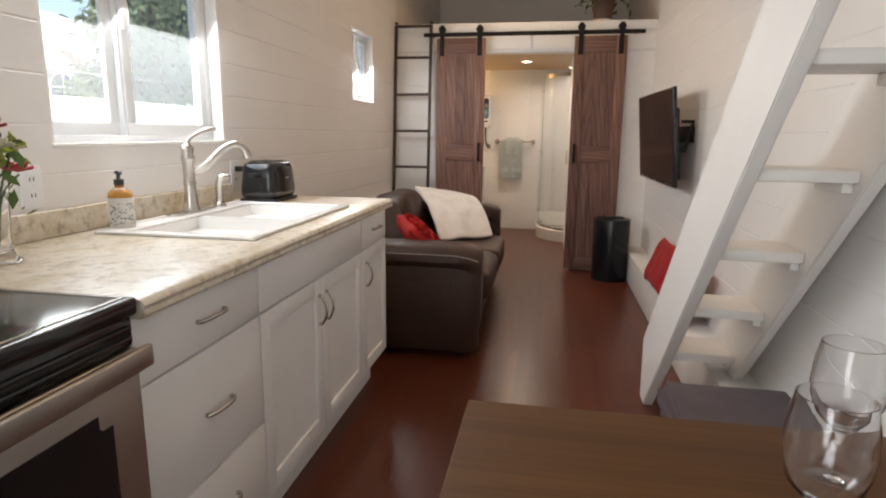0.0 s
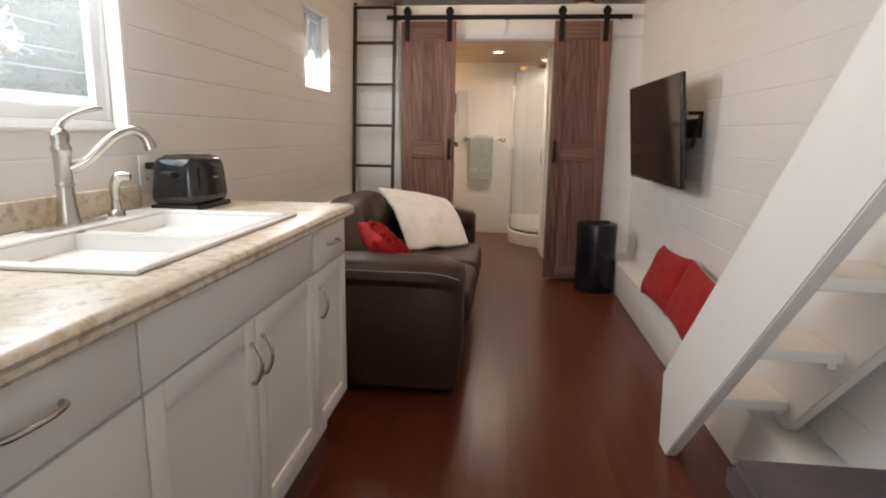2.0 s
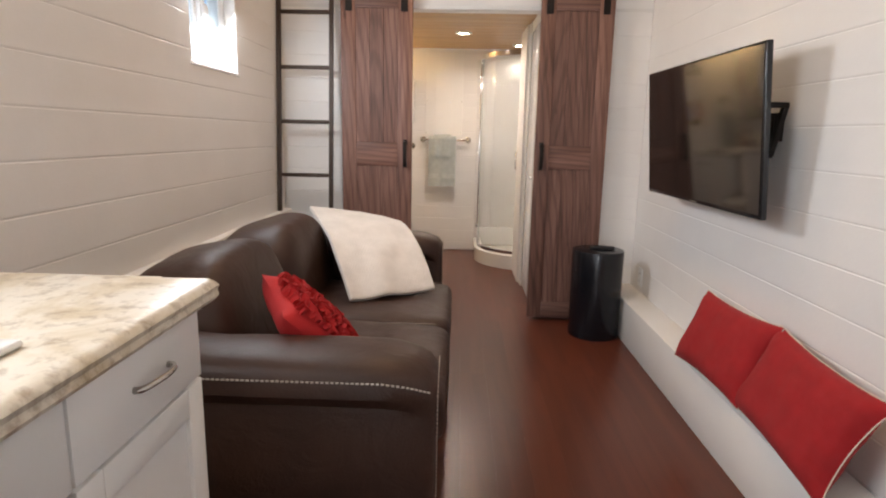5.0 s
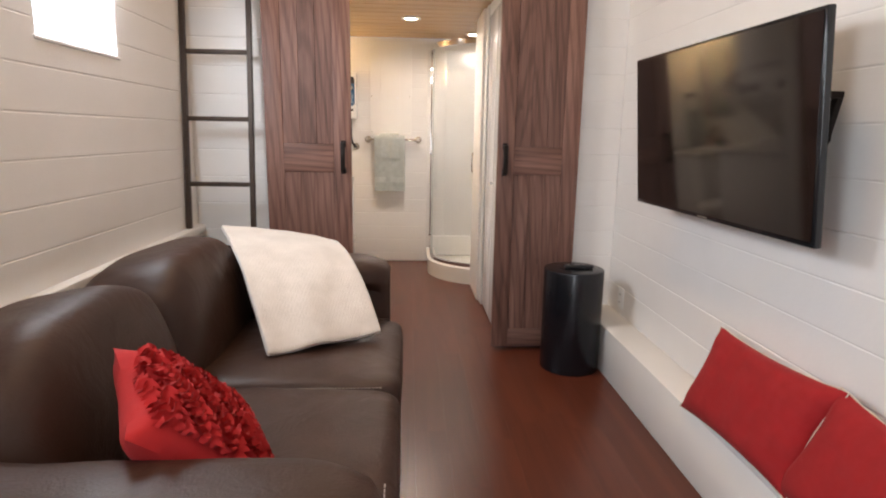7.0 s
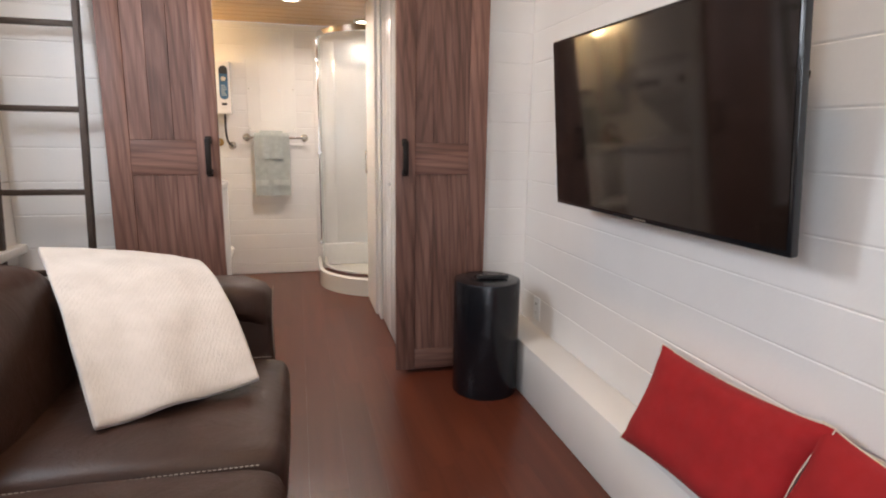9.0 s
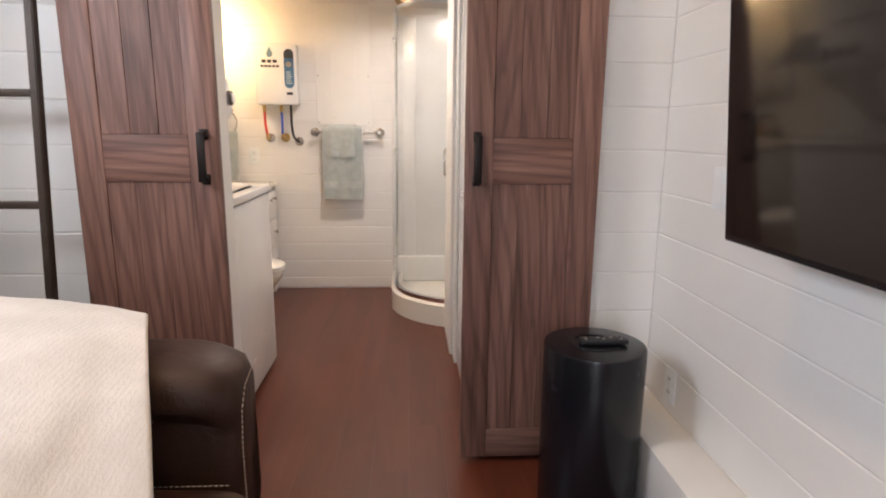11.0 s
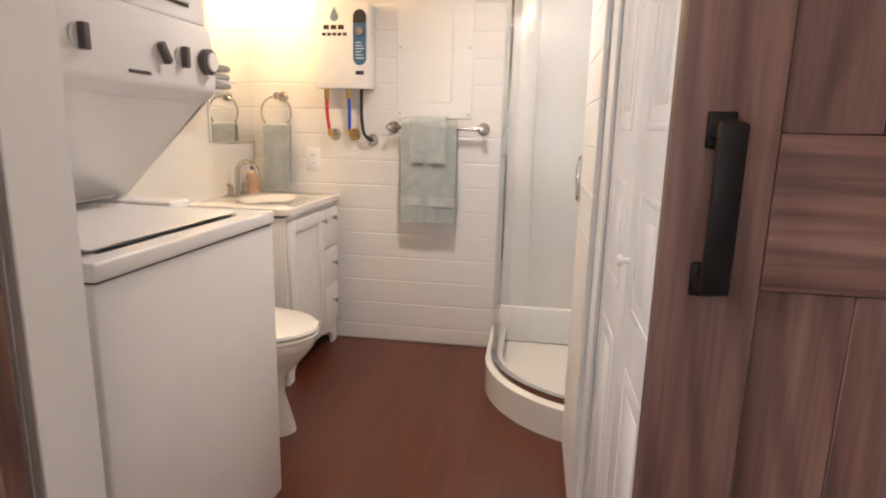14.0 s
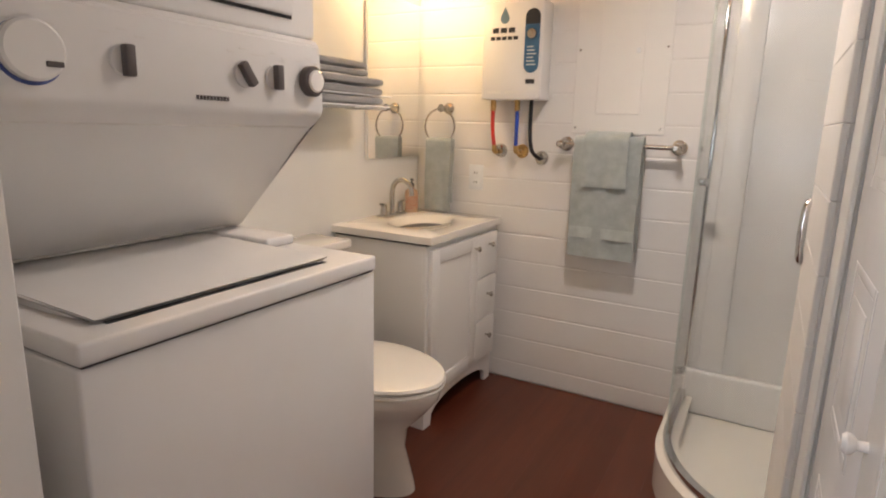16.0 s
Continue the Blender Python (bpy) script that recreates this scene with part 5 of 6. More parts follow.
def television():
    t = thing("television", (0, 0, 0), "black flat-screen television on a wall bracket", "television")
    # own frame: x along the screen's width, screen looks to -y
    w, h = 1.055, 0.578
    part("casing", bx(-w / 2, w / 2, -0.012, 0.010, -h / 2, h / 2, 0.005, 3), BLACK_PLASTIC, t)
    part("rear_housing", bx(-w * 0.40, w * 0.40, 0.0095, 0.050, -h * 0.44, h * 0.30, 0.012, 3), BLACK_SATIN, t)
    part("screen", bx(-w / 2 + 0.010, w / 2 - 0.010, -0.0140, -0.0125, -h / 2 + 0.016, h / 2 - 0.010), SCREEN, t, "dark glossy screen")
    part("maker_mark", bx(-0.03, 0.03, -0.0135, -0.0128, -h / 2 + 0.005, -h / 2 + 0.010), STEEL, t)
    t.matrix_basis = Matrix.Translation((0.893, 5.572, 1.198)) @ Matrix.Rotation(radians(-88.2), 4, "Z") @ Matrix.Rotation(radians(5.0), 4, "X")
    m = thing("television_bracket", (XR, 5.30, 1.23), "black metal swivel bracket holding the television", "bracket")
    part("wall_plate", bx(XR - 0.013, XR, 5.21, 5.93, 1.17, 1.27, 0.003), BLACK_METAL, m)
    for y in (5.165, 5.955):
        lever = prism([(XR - 0.030, 1.295), (XR - 0.014, 1.292), (XR - 0.048, 1.118), (XR - 0.064, 1.121)], "y", y, y + 0.026, 0.002)
        part("tilt_rail", lever, BLACK_METAL, m)
        part("hook", bx(0.962, XR - 0.016, y - 0.002, y + 0.028, 1.284, 1.302, 0.003), BLACK_METAL, m)
        part("stop", bx(0.955, XR - 0.050, y + 0.002, y + 0.024, 1.112, 1.128, 0.003), BLACK_METAL, m)
    for y in (5.194, 5.94):
        part("arm", bx(XR - 0.040, XR - 0.0135, y - 0.0, y + 0.014, 1.20, 1.26, 0.002), BLACK_METAL, m)


television()


def bin_():
    x, y = 0.752, 6.492
    c = thing("waste_bin", (x, y, 0), "tall black cylindrical bin standing by the barn door", "bin")
    part("shell", lathe([(0, 0), (0.146, 0), (0.148, 0.004), (0.149, 0.516), (0.147, 0.522), (0.138, 0.525), (0.0, 0.5255)], (x, y, 0), 56), BLACK_SATIN_BLUE, c)
    part("lid_ring", lathe([(0.062, 0.5252), (0.062, 0.528), (0.075, 0.528), (0.075, 0.5252)], (x, y, 0), 48), BLACK_PLASTIC, c)
    r = thing("remote_control", (0.77, 6.48, 0.5285), "black remote control lying on the bin's lid", "remote")
    q = bx(0.70, 0.842, 6.455, 6.492, 0.5285, 0.545, 0.005, 3)
    part("case", q, BLACK_SATIN, r)
    for k in range(9):
        part("button", bx(0.713 + k * 0.013, 0.720 + k * 0.013, 6.464, 6.470, 0.5445, 0.5465, 0.001, 1), STEEL if k % 4 == 0 else BLACK_PLASTIC, r)
        part("button", bx(0.713 + k * 0.013, 0.720 + k * 0.013, 6.477, 6.483, 0.5445, 0.5465, 0.001, 1), BLACK_PLASTIC if k % 3 else STEEL, r)


BLACK_SATIN_BLUE = surface("black_metal_shell", (0.009, 0.0095, 0.013), 0.26, 0.2, var=0.2, scale=3, bump=0.0)
bin_()


def plant():
    x, y, z = 0.600, 6.86, LOFT + 0.001
    p = thing("potted_plant", (x, y, z), "leafy green plant in a brown pot on the loft edge", "plant")
    pot = surface("brown_pot", (0.10, 0.05, 0.03), 0.6, var=0.3, bump=0.1)
    green = surface("plant_leaf", (0.055, 0.10, 0.03), 0.45, var=0.5, scale=15, bump=0.1)
    part("saucer", lathe([(0, 0), (0.08, 0), (0.085, 0.012), (0, 0.012)], (x, y, z), 28), CREAM_PIPING, p)
    part("pot", lathe([(0, 0.012), (0.072, 0.012), (0.10, 0.17), (0.105, 0.175), (0.105, 0.195), (0.09, 0.195), (0.085, 0.17), (0, 0.165)], (x, y, z), 32), pot, p)
    rnd = random.Random(21)
    b = bmesh.new()
    st = bmesh.new()
    for k in range(30):
        a = rnd.random() * 6.283
        r = rnd.uniform(0.10, 0.30)
        e = Vector((x + r * math.cos(a), y + 0.7 * r * math.sin(a) - 0.02, z + rnd.uniform(0.06, 0.36)))
        m = Vector((x + 0.4 * r * math.cos(a), y + 0.3 * r * math.sin(a), z + 0.30))
        tube([(x, y, z + 0.16), m, e], 0.003, 5, st, 3)
        for q in range(7):
            c = m.lerp(e, q / 6) + Vector([rnd.gauss(0, 0.02) for _ in range(3)])
            u = Vector((rnd.gauss(0, 1), rnd.gauss(0, 1), rnd.gauss(-0.4, 0.6))).normalized()
            w = u.orthogonal().normalized()
            s = rnd.uniform(0.02, 0.042)
            mid = c + Vector((0, 0, 0.006))
            vs = [b.verts.new(t) for t in (c - u * s, c + w * s * 0.45, c + u * s, c - w * s * 0.45, mid)]
            for i in range(4):
                b.faces.new((vs[i], vs[(i + 1) % 4], vs[4]))
    part("stems", st, green, p)
    part("leaves", b, green, p)


plant()


# ---- bathroom ----
def closet():
    w = bmesh.new()
    bx(0.431, 0.48, YEB + 0.001, 6.925, 0, BATH_TOP - 0.001, 0.001, 1, w)
    bx(0.431, 0.48, 7.605, 7.712, 0, BATH_TOP - 0.001, 0.001, 1, w)
    bx(0.431, 0.48, 6.926, 7.604, 1.925, BATH_TOP - 0.001, 0.001, 1, w)
    bx(0.481, XR - 0.001, 7.66, 7.712, 0, BATH_TOP - 0.001, 0, 1, w)
    bx(0.50, XR - 0.001, YEB + 0.001, 7.655, 0, BATH_TOP - 0.001, 0, 1, w)
    solid("wall_closet", w, WHITE_WALL, "white wall around the closet beside the shower", "wall", "structure")
    st = thing("wall_stub", (0.402, 7.9, 0), "short white shiplap wall end beside the shower", "wall", kind="structure")
    part("wall_core", bx(0.4185, 0.440, 7.720, 8.15, 0, BATH_TOP - 0.001), WHITE_WALL, st, smooth=False)
    z = BJOINT - BPITCH
    while z < BATH_TOP:
        part("board", bx(0.4065, 0.418, 7.7125, 8.15, max(0.001, z) + 0.0006, min(z + BPITCH, BATH_TOP - 0.001) - 0.0003, 0.0018, 1), WHITE_BOARD, st, smooth=False)
        part("board", bx(0.4182, 0.430, 7.7125, 7.7195, max(0.001, z) + 0.0006, min(z + BPITCH, BATH_TOP - 0.001) - 0.0003, 0.0018, 1), WHITE_BOARD, st, smooth=False)
        z += BPITCH
    solid("trim_stub", bx(0.4225, 0.4305, 7.60, 7.7118, 0, BATH_TOP - 0.001, 0.002, 1), WHITE_TRIM, "white corner trim at the shower wall", "trim", "structure")
    d = thing("door_closet", (0.44, 7.29, 0.01), "white panelled folding closet door, closed", "door", kind="structure")
    for k, (a, b) in enumerate(((6.928, 7.2635), (7.2655, 7.602))):
        leaf = bmesh.new()
        bx(0.434, 0.462, a, b, 0.012, 1.920, 0.003, 2, leaf)
        l = part("leaf", leaf, ENAMEL, d)
        for z0, z1 in ((0.14, 0.70), (0.80, 1.02), (1.12, 1.80)):
            p = bmesh.new()
            c, e = a + 0.075, b - 0.075
            for q in ((c, c + 0.014, z0, z1), (e - 0.014, e, z0, z1), (c + 0.014, e - 0.014, z0, z0 + 0.014), (c + 0.014, e - 0.014, z1 - 0.014, z1)):
                bx(0.4332, 0.4345, q[0], q[1], q[2], q[3], 0.0012, 2, p)
            bx(0.4330, 0.4345, c + 0.04, e - 0.04, z0 + 0.04, z1 - 0.04, 0.001, 2, p)
            part("panel_moulding", p, ENAMEL, l)
    part("door_knob", knob_mesh((0.434, 7.245, 0.885)), ENAMEL, d)


def knob_mesh(place):
    b = lathe([(0, 0), (0.006, 0), (0.005, -0.009), (0.010, -0.013), (0.0115, -0.018), (0.008, -0.022), (0, -0.023)], (0, 0, 0), 24, "x")
    bmesh.ops.translate(b, verts=b.verts, vec=place)
    return b


closet()


def laundry():
    y0, y1 = 6.985, 7.662
    s = thing("laundry_centre", (-0.8, 7.32, 0), "white stacked washer and dryer with a control panel between", "washing machine")
    part("washer_body", bx(-1.16, -0.462, y0, y1, 0.02, 0.846, 0.006, 3), ENAMEL, s)
    for x in (-1.10, -0.52):
        for y in (y0 + 0.06, y1 - 0.06):
            part("foot", rod(0.02, 0.02, (x, y, 0)), BLACK_SATIN, s)
    part("washer_top", bx(-1.16, -0.455, y0 - 0.001, y1 - 0.004, 0.8495, 0.884, 0.006, 3), ENAMEL, s)
    # black filler gives the gap under the washer top its shade
    part("seam", bx(-1.15, -0.4615, y0 + 0.006, y1 - 0.010, 0.8462, 0.8493), BLACK_SATIN, s, "black strip as shade in the seam under the washer top", smooth=False)
    ya, yb = y0 + 0.050, y1 - 0.110
    lid = prism([(-0.96, 0.8845), (-0.62, 0.8845), (-0.512, 0.889), (-0.506, 0.893), (-0.512, 0.895), (-0.80, 0.900), (-0.96, 0.904)], "y", ya, yb, 0.004)
    part("lid", lid, ENAMEL, s)
    # flat black strip paints the shade of the slot under the lid
    part("lid_gap_shade", bx(-0.516, -0.503, ya + 0.02, yb - 0.01, 0.8838, 0.8852, 0.0004, 1), BLACK_SATIN, s, "black strip as shade of the grip recess under the lid")
    part("hinge_cover", bx(-0.955, -0.70, yb + 0.004, y1 - 0.012, 0.884, 0.908, 0.008, 3), ENAMEL, s)
    # sloping splash panel and the tower
    tower = prism([(-1.16, 0.8845), (-0.97, 0.8845), (-0.90, 0.912), (-0.655, 1.165), (-0.62, 1.19), (-0.608, 1.215), (-0.618, 1.352), (-0.632, 1.366), (-1.16, 1.366)], "y", y0, y1, 0.004)
    part("control_tower", tower, ENAMEL, s)
    part("splash_line", bx(-0.652, -0.644, y0 + 0.03, y1 - 0.02, 1.170, 1.1735), GROOVE, s)
    part("splash_line", bx(-0.912, -0.893, y0 + 0.10, y1 - 0.06, 0.910, 0.914, 0.002, 1), GROOVE, s)
    part("dryer_body", bx(-1.16, -0.632, y0, y1, 1.3665, 1.93, 0.008, 3), ENAMEL, s)
    # black plate behind the door paints the shade of its gap
    part("dryer_door_shadow", bx(-0.634, -0.6305, y0 + 0.045, y1 - 0.075, 1.400, 1.865), BLACK_SATIN, s, "black plate as shade in the gap round the dryer door")
    part("dryer_door", bx(-0.6325, -0.618, y0 + 0.05, y1 - 0.08, 1.406, 1.86, 0.006, 3), ENAMEL, s)
    grey = surface("dark_grey_knob", (0.10, 0.085, 0.085), 0.35, bump=0)
    blue = surface("blue_dial_mark", (0.08, 0.12, 0.35), 0.5, bump=0)
    fx = -0.6125
    for y, kind in ((7.045, "dial"), (7.185, "pointer"), (7.43, "tilt"), (7.512, "pointer"), (7.615, "round")):
        z = 1.272
        if kind == "dial":
            d = part("dial", rod(0.043, 0.020, (fx, y, z), "x", 40, 0.004), ENAMEL, s)
            part("dial_arc", rod(0.0465, 0.004, (fx, y, z - 0.004), "x", 40), blue, d)
            part("dial_pointer", bx(fx + 0.019, fx + 0.0225, y + 0.012, y + 0.036, z - 0.022, z - 0.014, 0.001, 1), grey, d)
        elif kind == "round":
            d = part("dial", rod(0.033, 0.022, (fx, y, z), "x", 36, 0.003), grey, s)
            part("dial_cap", rod(0.024, 0.008, (fx + 0.020, y, z), "x", 32, 0.003), ENAMEL, d)
        else:
            d = part("dial", rod(0.026, 0.006, (fx, y, z), "x", 32), ENAMEL, s)
            p = bx(fx + 0.005, fx + 0.022, -0.0085, 0.0085, -0.025, 0.025, 0.003)
            if kind == "tilt":
                bmesh.ops.rotate(p, verts=p.verts, cent=(0, 0, 0), matrix=Matrix.Rotation(radians(35), 3, "X"))
            bmesh.ops.translate(p, verts=p.verts, vec=(0, y, z))
            part("knob_grip", p, grey, d)
        for k, (dy, dz) in enumerate(((-0.03, 0.04), (0.0, 0.048), (0.03, 0.04), (0.0, -0.042))):
            part("panel_print", bx(fx + 0.0006, fx + 0.0014, y + dy - 0.008, y + dy + 0.008, z + dz - 0.0012, z + dz + 0.0012), GROOVE, s, "small grey printed mark", smooth=False)
    name = bmesh.new()
    for k in range(10):
        bx(-0.6085, -0.607, 7.315 + k * 0.0075, 7.320 + k * 0.0075, 1.218, 1.226, bm=name)
    part("maker_mark", name, grey, s, "grey maker's mark shown as bars", smooth=False)


laundry()


def toilet():
    y = 8.03
    t = thing("toilet", (-0.8, y, 0), "white ceramic toilet with the lid down", "toilet")
    def oval(x0, x1, w, z, n=40):
        cx, a = (x0 + x1) / 2, (x1 - x0) / 2
        return [(cx + a * math.cos(q), y + w * math.sin(q) * (1.0 - 0.10 * math.cos(q)), z) for q in (2 * math.pi * k / n for k in range(n))]
    def loft(rows):
        b = bmesh.new()
        rings = [[b.verts.new(p) for p in r] for r in rows]
        for p, q in zip(rings, rings[1:]):
            for k in range(len(p)):
                b.faces.new((p[k], p[(k + 1) % len(p)], q[(k + 1) % len(p)], q[k]))
        b.faces.new(rings[0]), b.faces.new(rings[-1])
        return b
    part("bowl", loft([oval(-1.0, -0.575, 0.105, 0), oval(-1.0, -0.58, 0.10, 0.03), oval(-1.0, -0.615, 0.088, 0.15), oval(-1.0, -0.605, 0.095, 0.22), oval(-1.0, -0.54, 0.145, 0.29), oval(-1.0, -0.50, 0.180, 0.34), oval(-1.0, -0.492, 0.186, 0.368), oval(-1.0, -0.495, 0.184, 0.378)]), CERAMIC, t)
    part("seat", loft([oval(-0.985, -0.486, 0.190, 0.381), oval(-0.985, -0.482, 0.193, 0.386), oval(-0.985, -0.484, 0.192, 0.394), oval(-0.985, -0.490, 0.188, 0.397)]), CERAMIC, t)
    part("lid", loft([oval(-0.985, -0.484, 0.191, 0.3995), oval(-0.985, -0.481, 0.193, 0.405), oval(-0.985, -0.486, 0.190, 0.414), oval(-0.975, -0.51, 0.170, 0.4195), oval(-0.9, -0.62, 0.09, 0.4215)]), CERAMIC, t)
    part("tank", bx(-1.19, -1.01, y - 0.22, y + 0.22, 0.36, 0.73, 0.03, 4), CERAMIC, t)
    part("tank_lid", bx(-1.195, -1.0, y - 0.23, y + 0.23, 0.731, 0.765, 0.01, 3), CERAMIC, t)
    part("tank_foot", bx(-1.19, -0.95, y - 0.11, y + 0.11, 0.0, 0.359, 0.02, 3), CERAMIC, t)


toilet()


def vanity():
    y0, y1, x1 = 8.385, 8.995, -0.752
    v = thing("vanity_cabinet", (-0.97, 8.69, 0), "white bathroom vanity cabinet with a door and drawers", "vanity")
    part("side_panel", bx(-1.195, x1 - 0.020, y0, y0 + 0.018, 0.08, 0.742, 0.001, 1), CABINET, v)
    part("side_panel", bx(-1.195, x1 - 0.020, y1 - 0.018, y1, 0.08, 0.742, 0.001, 1), CABINET, v)
    part("carcass", bx(-1.195, x1 - 0.021, y0 + 0.019, y1 - 0.019, 0.09, 0.742), CABINET, v)
    # front frame with an arched foot rail
    n = 18
    arch = [(y0, 0), (y0 + 0.055, 0)] + [(y0 + 0.06 + (y1 - y0 - 0.12) * k / n, 0.045 + 0.05 * math.sin(math.pi * k / n) ** 0.5) for k in range(n + 1)] + [(y1 - 0.055, 0), (y1, 0), (y1, 0.13), (y0, 0.13)]
    part("foot_rail", prism(arch, "x", x1 - 0.020, x1 - 0.001), CABINET, v)
    sideb = [(-1.195, 0), (-1.14, 0), (-1.12, 0.05), (-0.83, 0.05), (x1 - 0.075, 0), (x1 - 0.021, 0), (x1 - 0.021, 0.08), (-1.195, 0.08)]
    part("foot_rail", prism(sideb, "y", y0, y0 + 0.018), CABINET, v)
    part("face_frame", bx(x1 - 0.020, x1 - 0.001, y0, y1, 0.131, 0.742, 0.001, 1), CABINET, v)
    ys = 8.79
    d = shaker(x1, y0 + 0.015, ys - 0.003, 0.14, 0.725, v)
    def kn(parent, y, z):
        b = lathe([(0, 0), (0.005, 0), (0.005, 0.012), (0.011, 0.018), (0.012, 0.024), (0.008, 0.028), (0, 0.028)], (x1 + 0.018, y, z), 20, "x")
        part("knob", b, NICKEL, parent, "small nickel knob")
    kn(d, ys - 0.035, 0.675)
    for a, b in ((0.14, 0.33), (0.336, 0.525), (0.531, 0.725)):
        dr = part("drawer_front", bx(x1, x1 + 0.018, ys + 0.003, y1 - 0.012, a, b, 0.003), CABINET, v)
        kn(dr, (ys + y1) / 2, 0.675 if b > 0.7 else (a + b) / 2 + 0.015)
    t = bmesh.new()
    za, zb = 0.752, 0.782
    cx, cy, rx, ry = -0.965, 8.69, 0.125, 0.19
    nn = 40
    outer = [(-1.199, y0 - 0.008), (x1 + 0.024, y0 - 0.008), (x1 + 0.024, y1 + 0.012), (-1.199, y1 + 0.012)]
    def on_box(a):
        dx, dy = math.cos(a), math.sin(a)
        xl, xh, yl, yh = -1.199 - cx, x1 + 0.024 - cx, y0 - 0.008 - cy, y1 + 0.012 - cy
        k = min((xh if dx > 0 else xl) / dx if abs(dx) > 1e-6 else 9, (yh if dy > 0 else yl) / dy if abs(dy) > 1e-6 else 9)
        return cx + dx * k, cy + dy * k
    angs = sorted([2 * math.pi * k / nn for k in range(nn)] + [math.atan2(oy - cy, ox - cx) % (2 * math.pi) for ox, oy in outer])
    prof = [None, (1.0, zb), (0.96, zb - 0.002), (0.86, zb - 0.014), (0.6, zb - 0.040), (0.15, zb - 0.055)]
    rings = []
    rings.append([t.verts.new((*on_box(a), za)) for a in angs])
    rings.append([t.verts.new((*on_box(a), zb - 0.003)) for a in angs])
    rings.append([t.verts.new((on_box(a)[0] * 1.0 + (cx - on_box(a)[0]) * 0.012, on_box(a)[1] + (cy - on_box(a)[1]) * 0.012, zb)) for a in angs])
    for k, z in prof[1:]:
        rings.append([t.verts.new((cx + rx * k * math.cos(a), cy + ry * k * math.sin(a), z)) for a in angs])
    for p, q in zip(rings, rings[1:]):
        for k in range(len(p)):
            t.faces.new((p[k], p[(k + 1) % len(p)], q[(k + 1) % len(p)], q[k]))
    t.faces.new(rings[-1])
    part("basin_slab", t, CERAMIC, v)
    part("shadow_gap", bx(-1.19, x1 - 0.004, y0 + 0.004, y1 - 0.004, 0.743, 0.7515), BLACK_SATIN, v)


vanity()


def basin_faucet():
    x, y, z = -1.125, 8.70, 0.7825
    f = thing("basin_faucet", (x, y, z), "brushed nickel two-handle basin faucet with a high arc", "faucet")
    part("base_plate", bx(x - 0.025, x + 0.025, y - 0.085, y + 0.085, z, z + 0.016, 0.007, 3), NICKEL, f)
    part("spout", tube([(x, y, z + 0.014), (x, y, z + 0.11), (x + 0.02, y, z + 0.155), (x + 0.06, y, z + 0.165), (x + 0.095, y, z + 0.14), (x + 0.102, y, z + 0.10)], [0.013, 0.011, 0.0105, 0.0105, 0.0105, 0.011], 14), NICKEL, f)
    for s in (-1, 1):
        part("handle", lathe([(0, 0.014), (0.017, 0.014), (0.014, 0.045), (0.012, 0.06), (0, 0.062)], (x, y + s * 0.062, z), 20), NICKEL, f)
        part("lever", tube([(x, y + s * 0.062, z + 0.058), (x + 0.005, y + s * 0.10, z + 0.066)], [0.006, 0.0045], 10), NICKEL, f)


basin_faucet()
ORANGE_INK = surface("orange_print", (0.50, 0.10, 0.04), 0.6, var=0.4, scale=60, bump=0)
CLEAR_SOAP = surface("pale_peach_soap", (0.55, 0.36, 0.24), 0.15, var=0.1, bump=0, coat=0.5)
soap_bottle(-1.135, 8.875, 0.7825, 0.80, "small pump soap bottle with an orange print on the vanity", CLEAR_SOAP, CLEAR_SOAP, ORANGE_INK)


def mirror_and_light():
    m = thing("medicine_cabinet", (XL, 8.80, 1.04), "mirror-fronted cabinet on the wall above the basin", "mirror")
    part("cabinet_body", bx(XL + 0.001, XL + 0.012, 8.60, 9.010, 1.035, 1.72, 0.002, 1), WHITE_TRIM, m)
    part("mirror_door", bx(XL + 0.0125, XL + 0.0165, 8.602, 9.008, 1.037, 1.718), MIRROR, m, "bevelled mirror glass", smooth=False)
    l = thing("vanity_light", (XL, 8.75, 1.80), "vanity lamp with frosted glass shades and a dark bar", "lamp")
    part("back_bar", bx(XL + 0.001, XL + 0.025, 8.55, 8.93, 1.835, 1.885, 0.006, 2), NICKEL, l)
    lit = glow("lit_frosted_glass", (1.0, 0.78, 0.45), 9.0)
    for y in (8.62, 8.86):
        part("lamp_arm", tube([(XL + 0.02, y, 1.86), (XL + 0.09, y, 1.875), (XL + 0.115, y, 1.85)], 0.007, 10), NICKEL, l)
        part("shade", lathe([(0.022, 0.075), (0.03, 0.06), (0.045, 0.0), (0.043, 0.0), (0.028, 0.058), (0.02, 0.073)], (XL + 0.115, y, 1.775), 28), lit, l, "glowing frosted glass shade")


mirror_and_light()


def towel_cloth(name, col):
    m, nt, bs = nodes_of(name)
    v = coords(nt, (1, 1, 1), False)
    nt.links.new(ramp(nt, noise_tex(nt, v, 25, 5), [(0.3, dim(col, 0.82)), (0.7, dim(col, 1.05))]), bs.inputs["Base Color"])
    bs.inputs["Roughness"].default_value, bs.inputs["Sheen Weight"].default_value = 0.95, 0.5
    bump_to(nt, bs, noise_tex(nt, v, 380, 2), 0.6, 0.004)
    return m


SAGE = towel_cloth("sage_terry", (0.42, 0.46, 0.45))
GREY_TERRY = towel_cloth("grey_terry", (0.36, 0.36, 0.36))


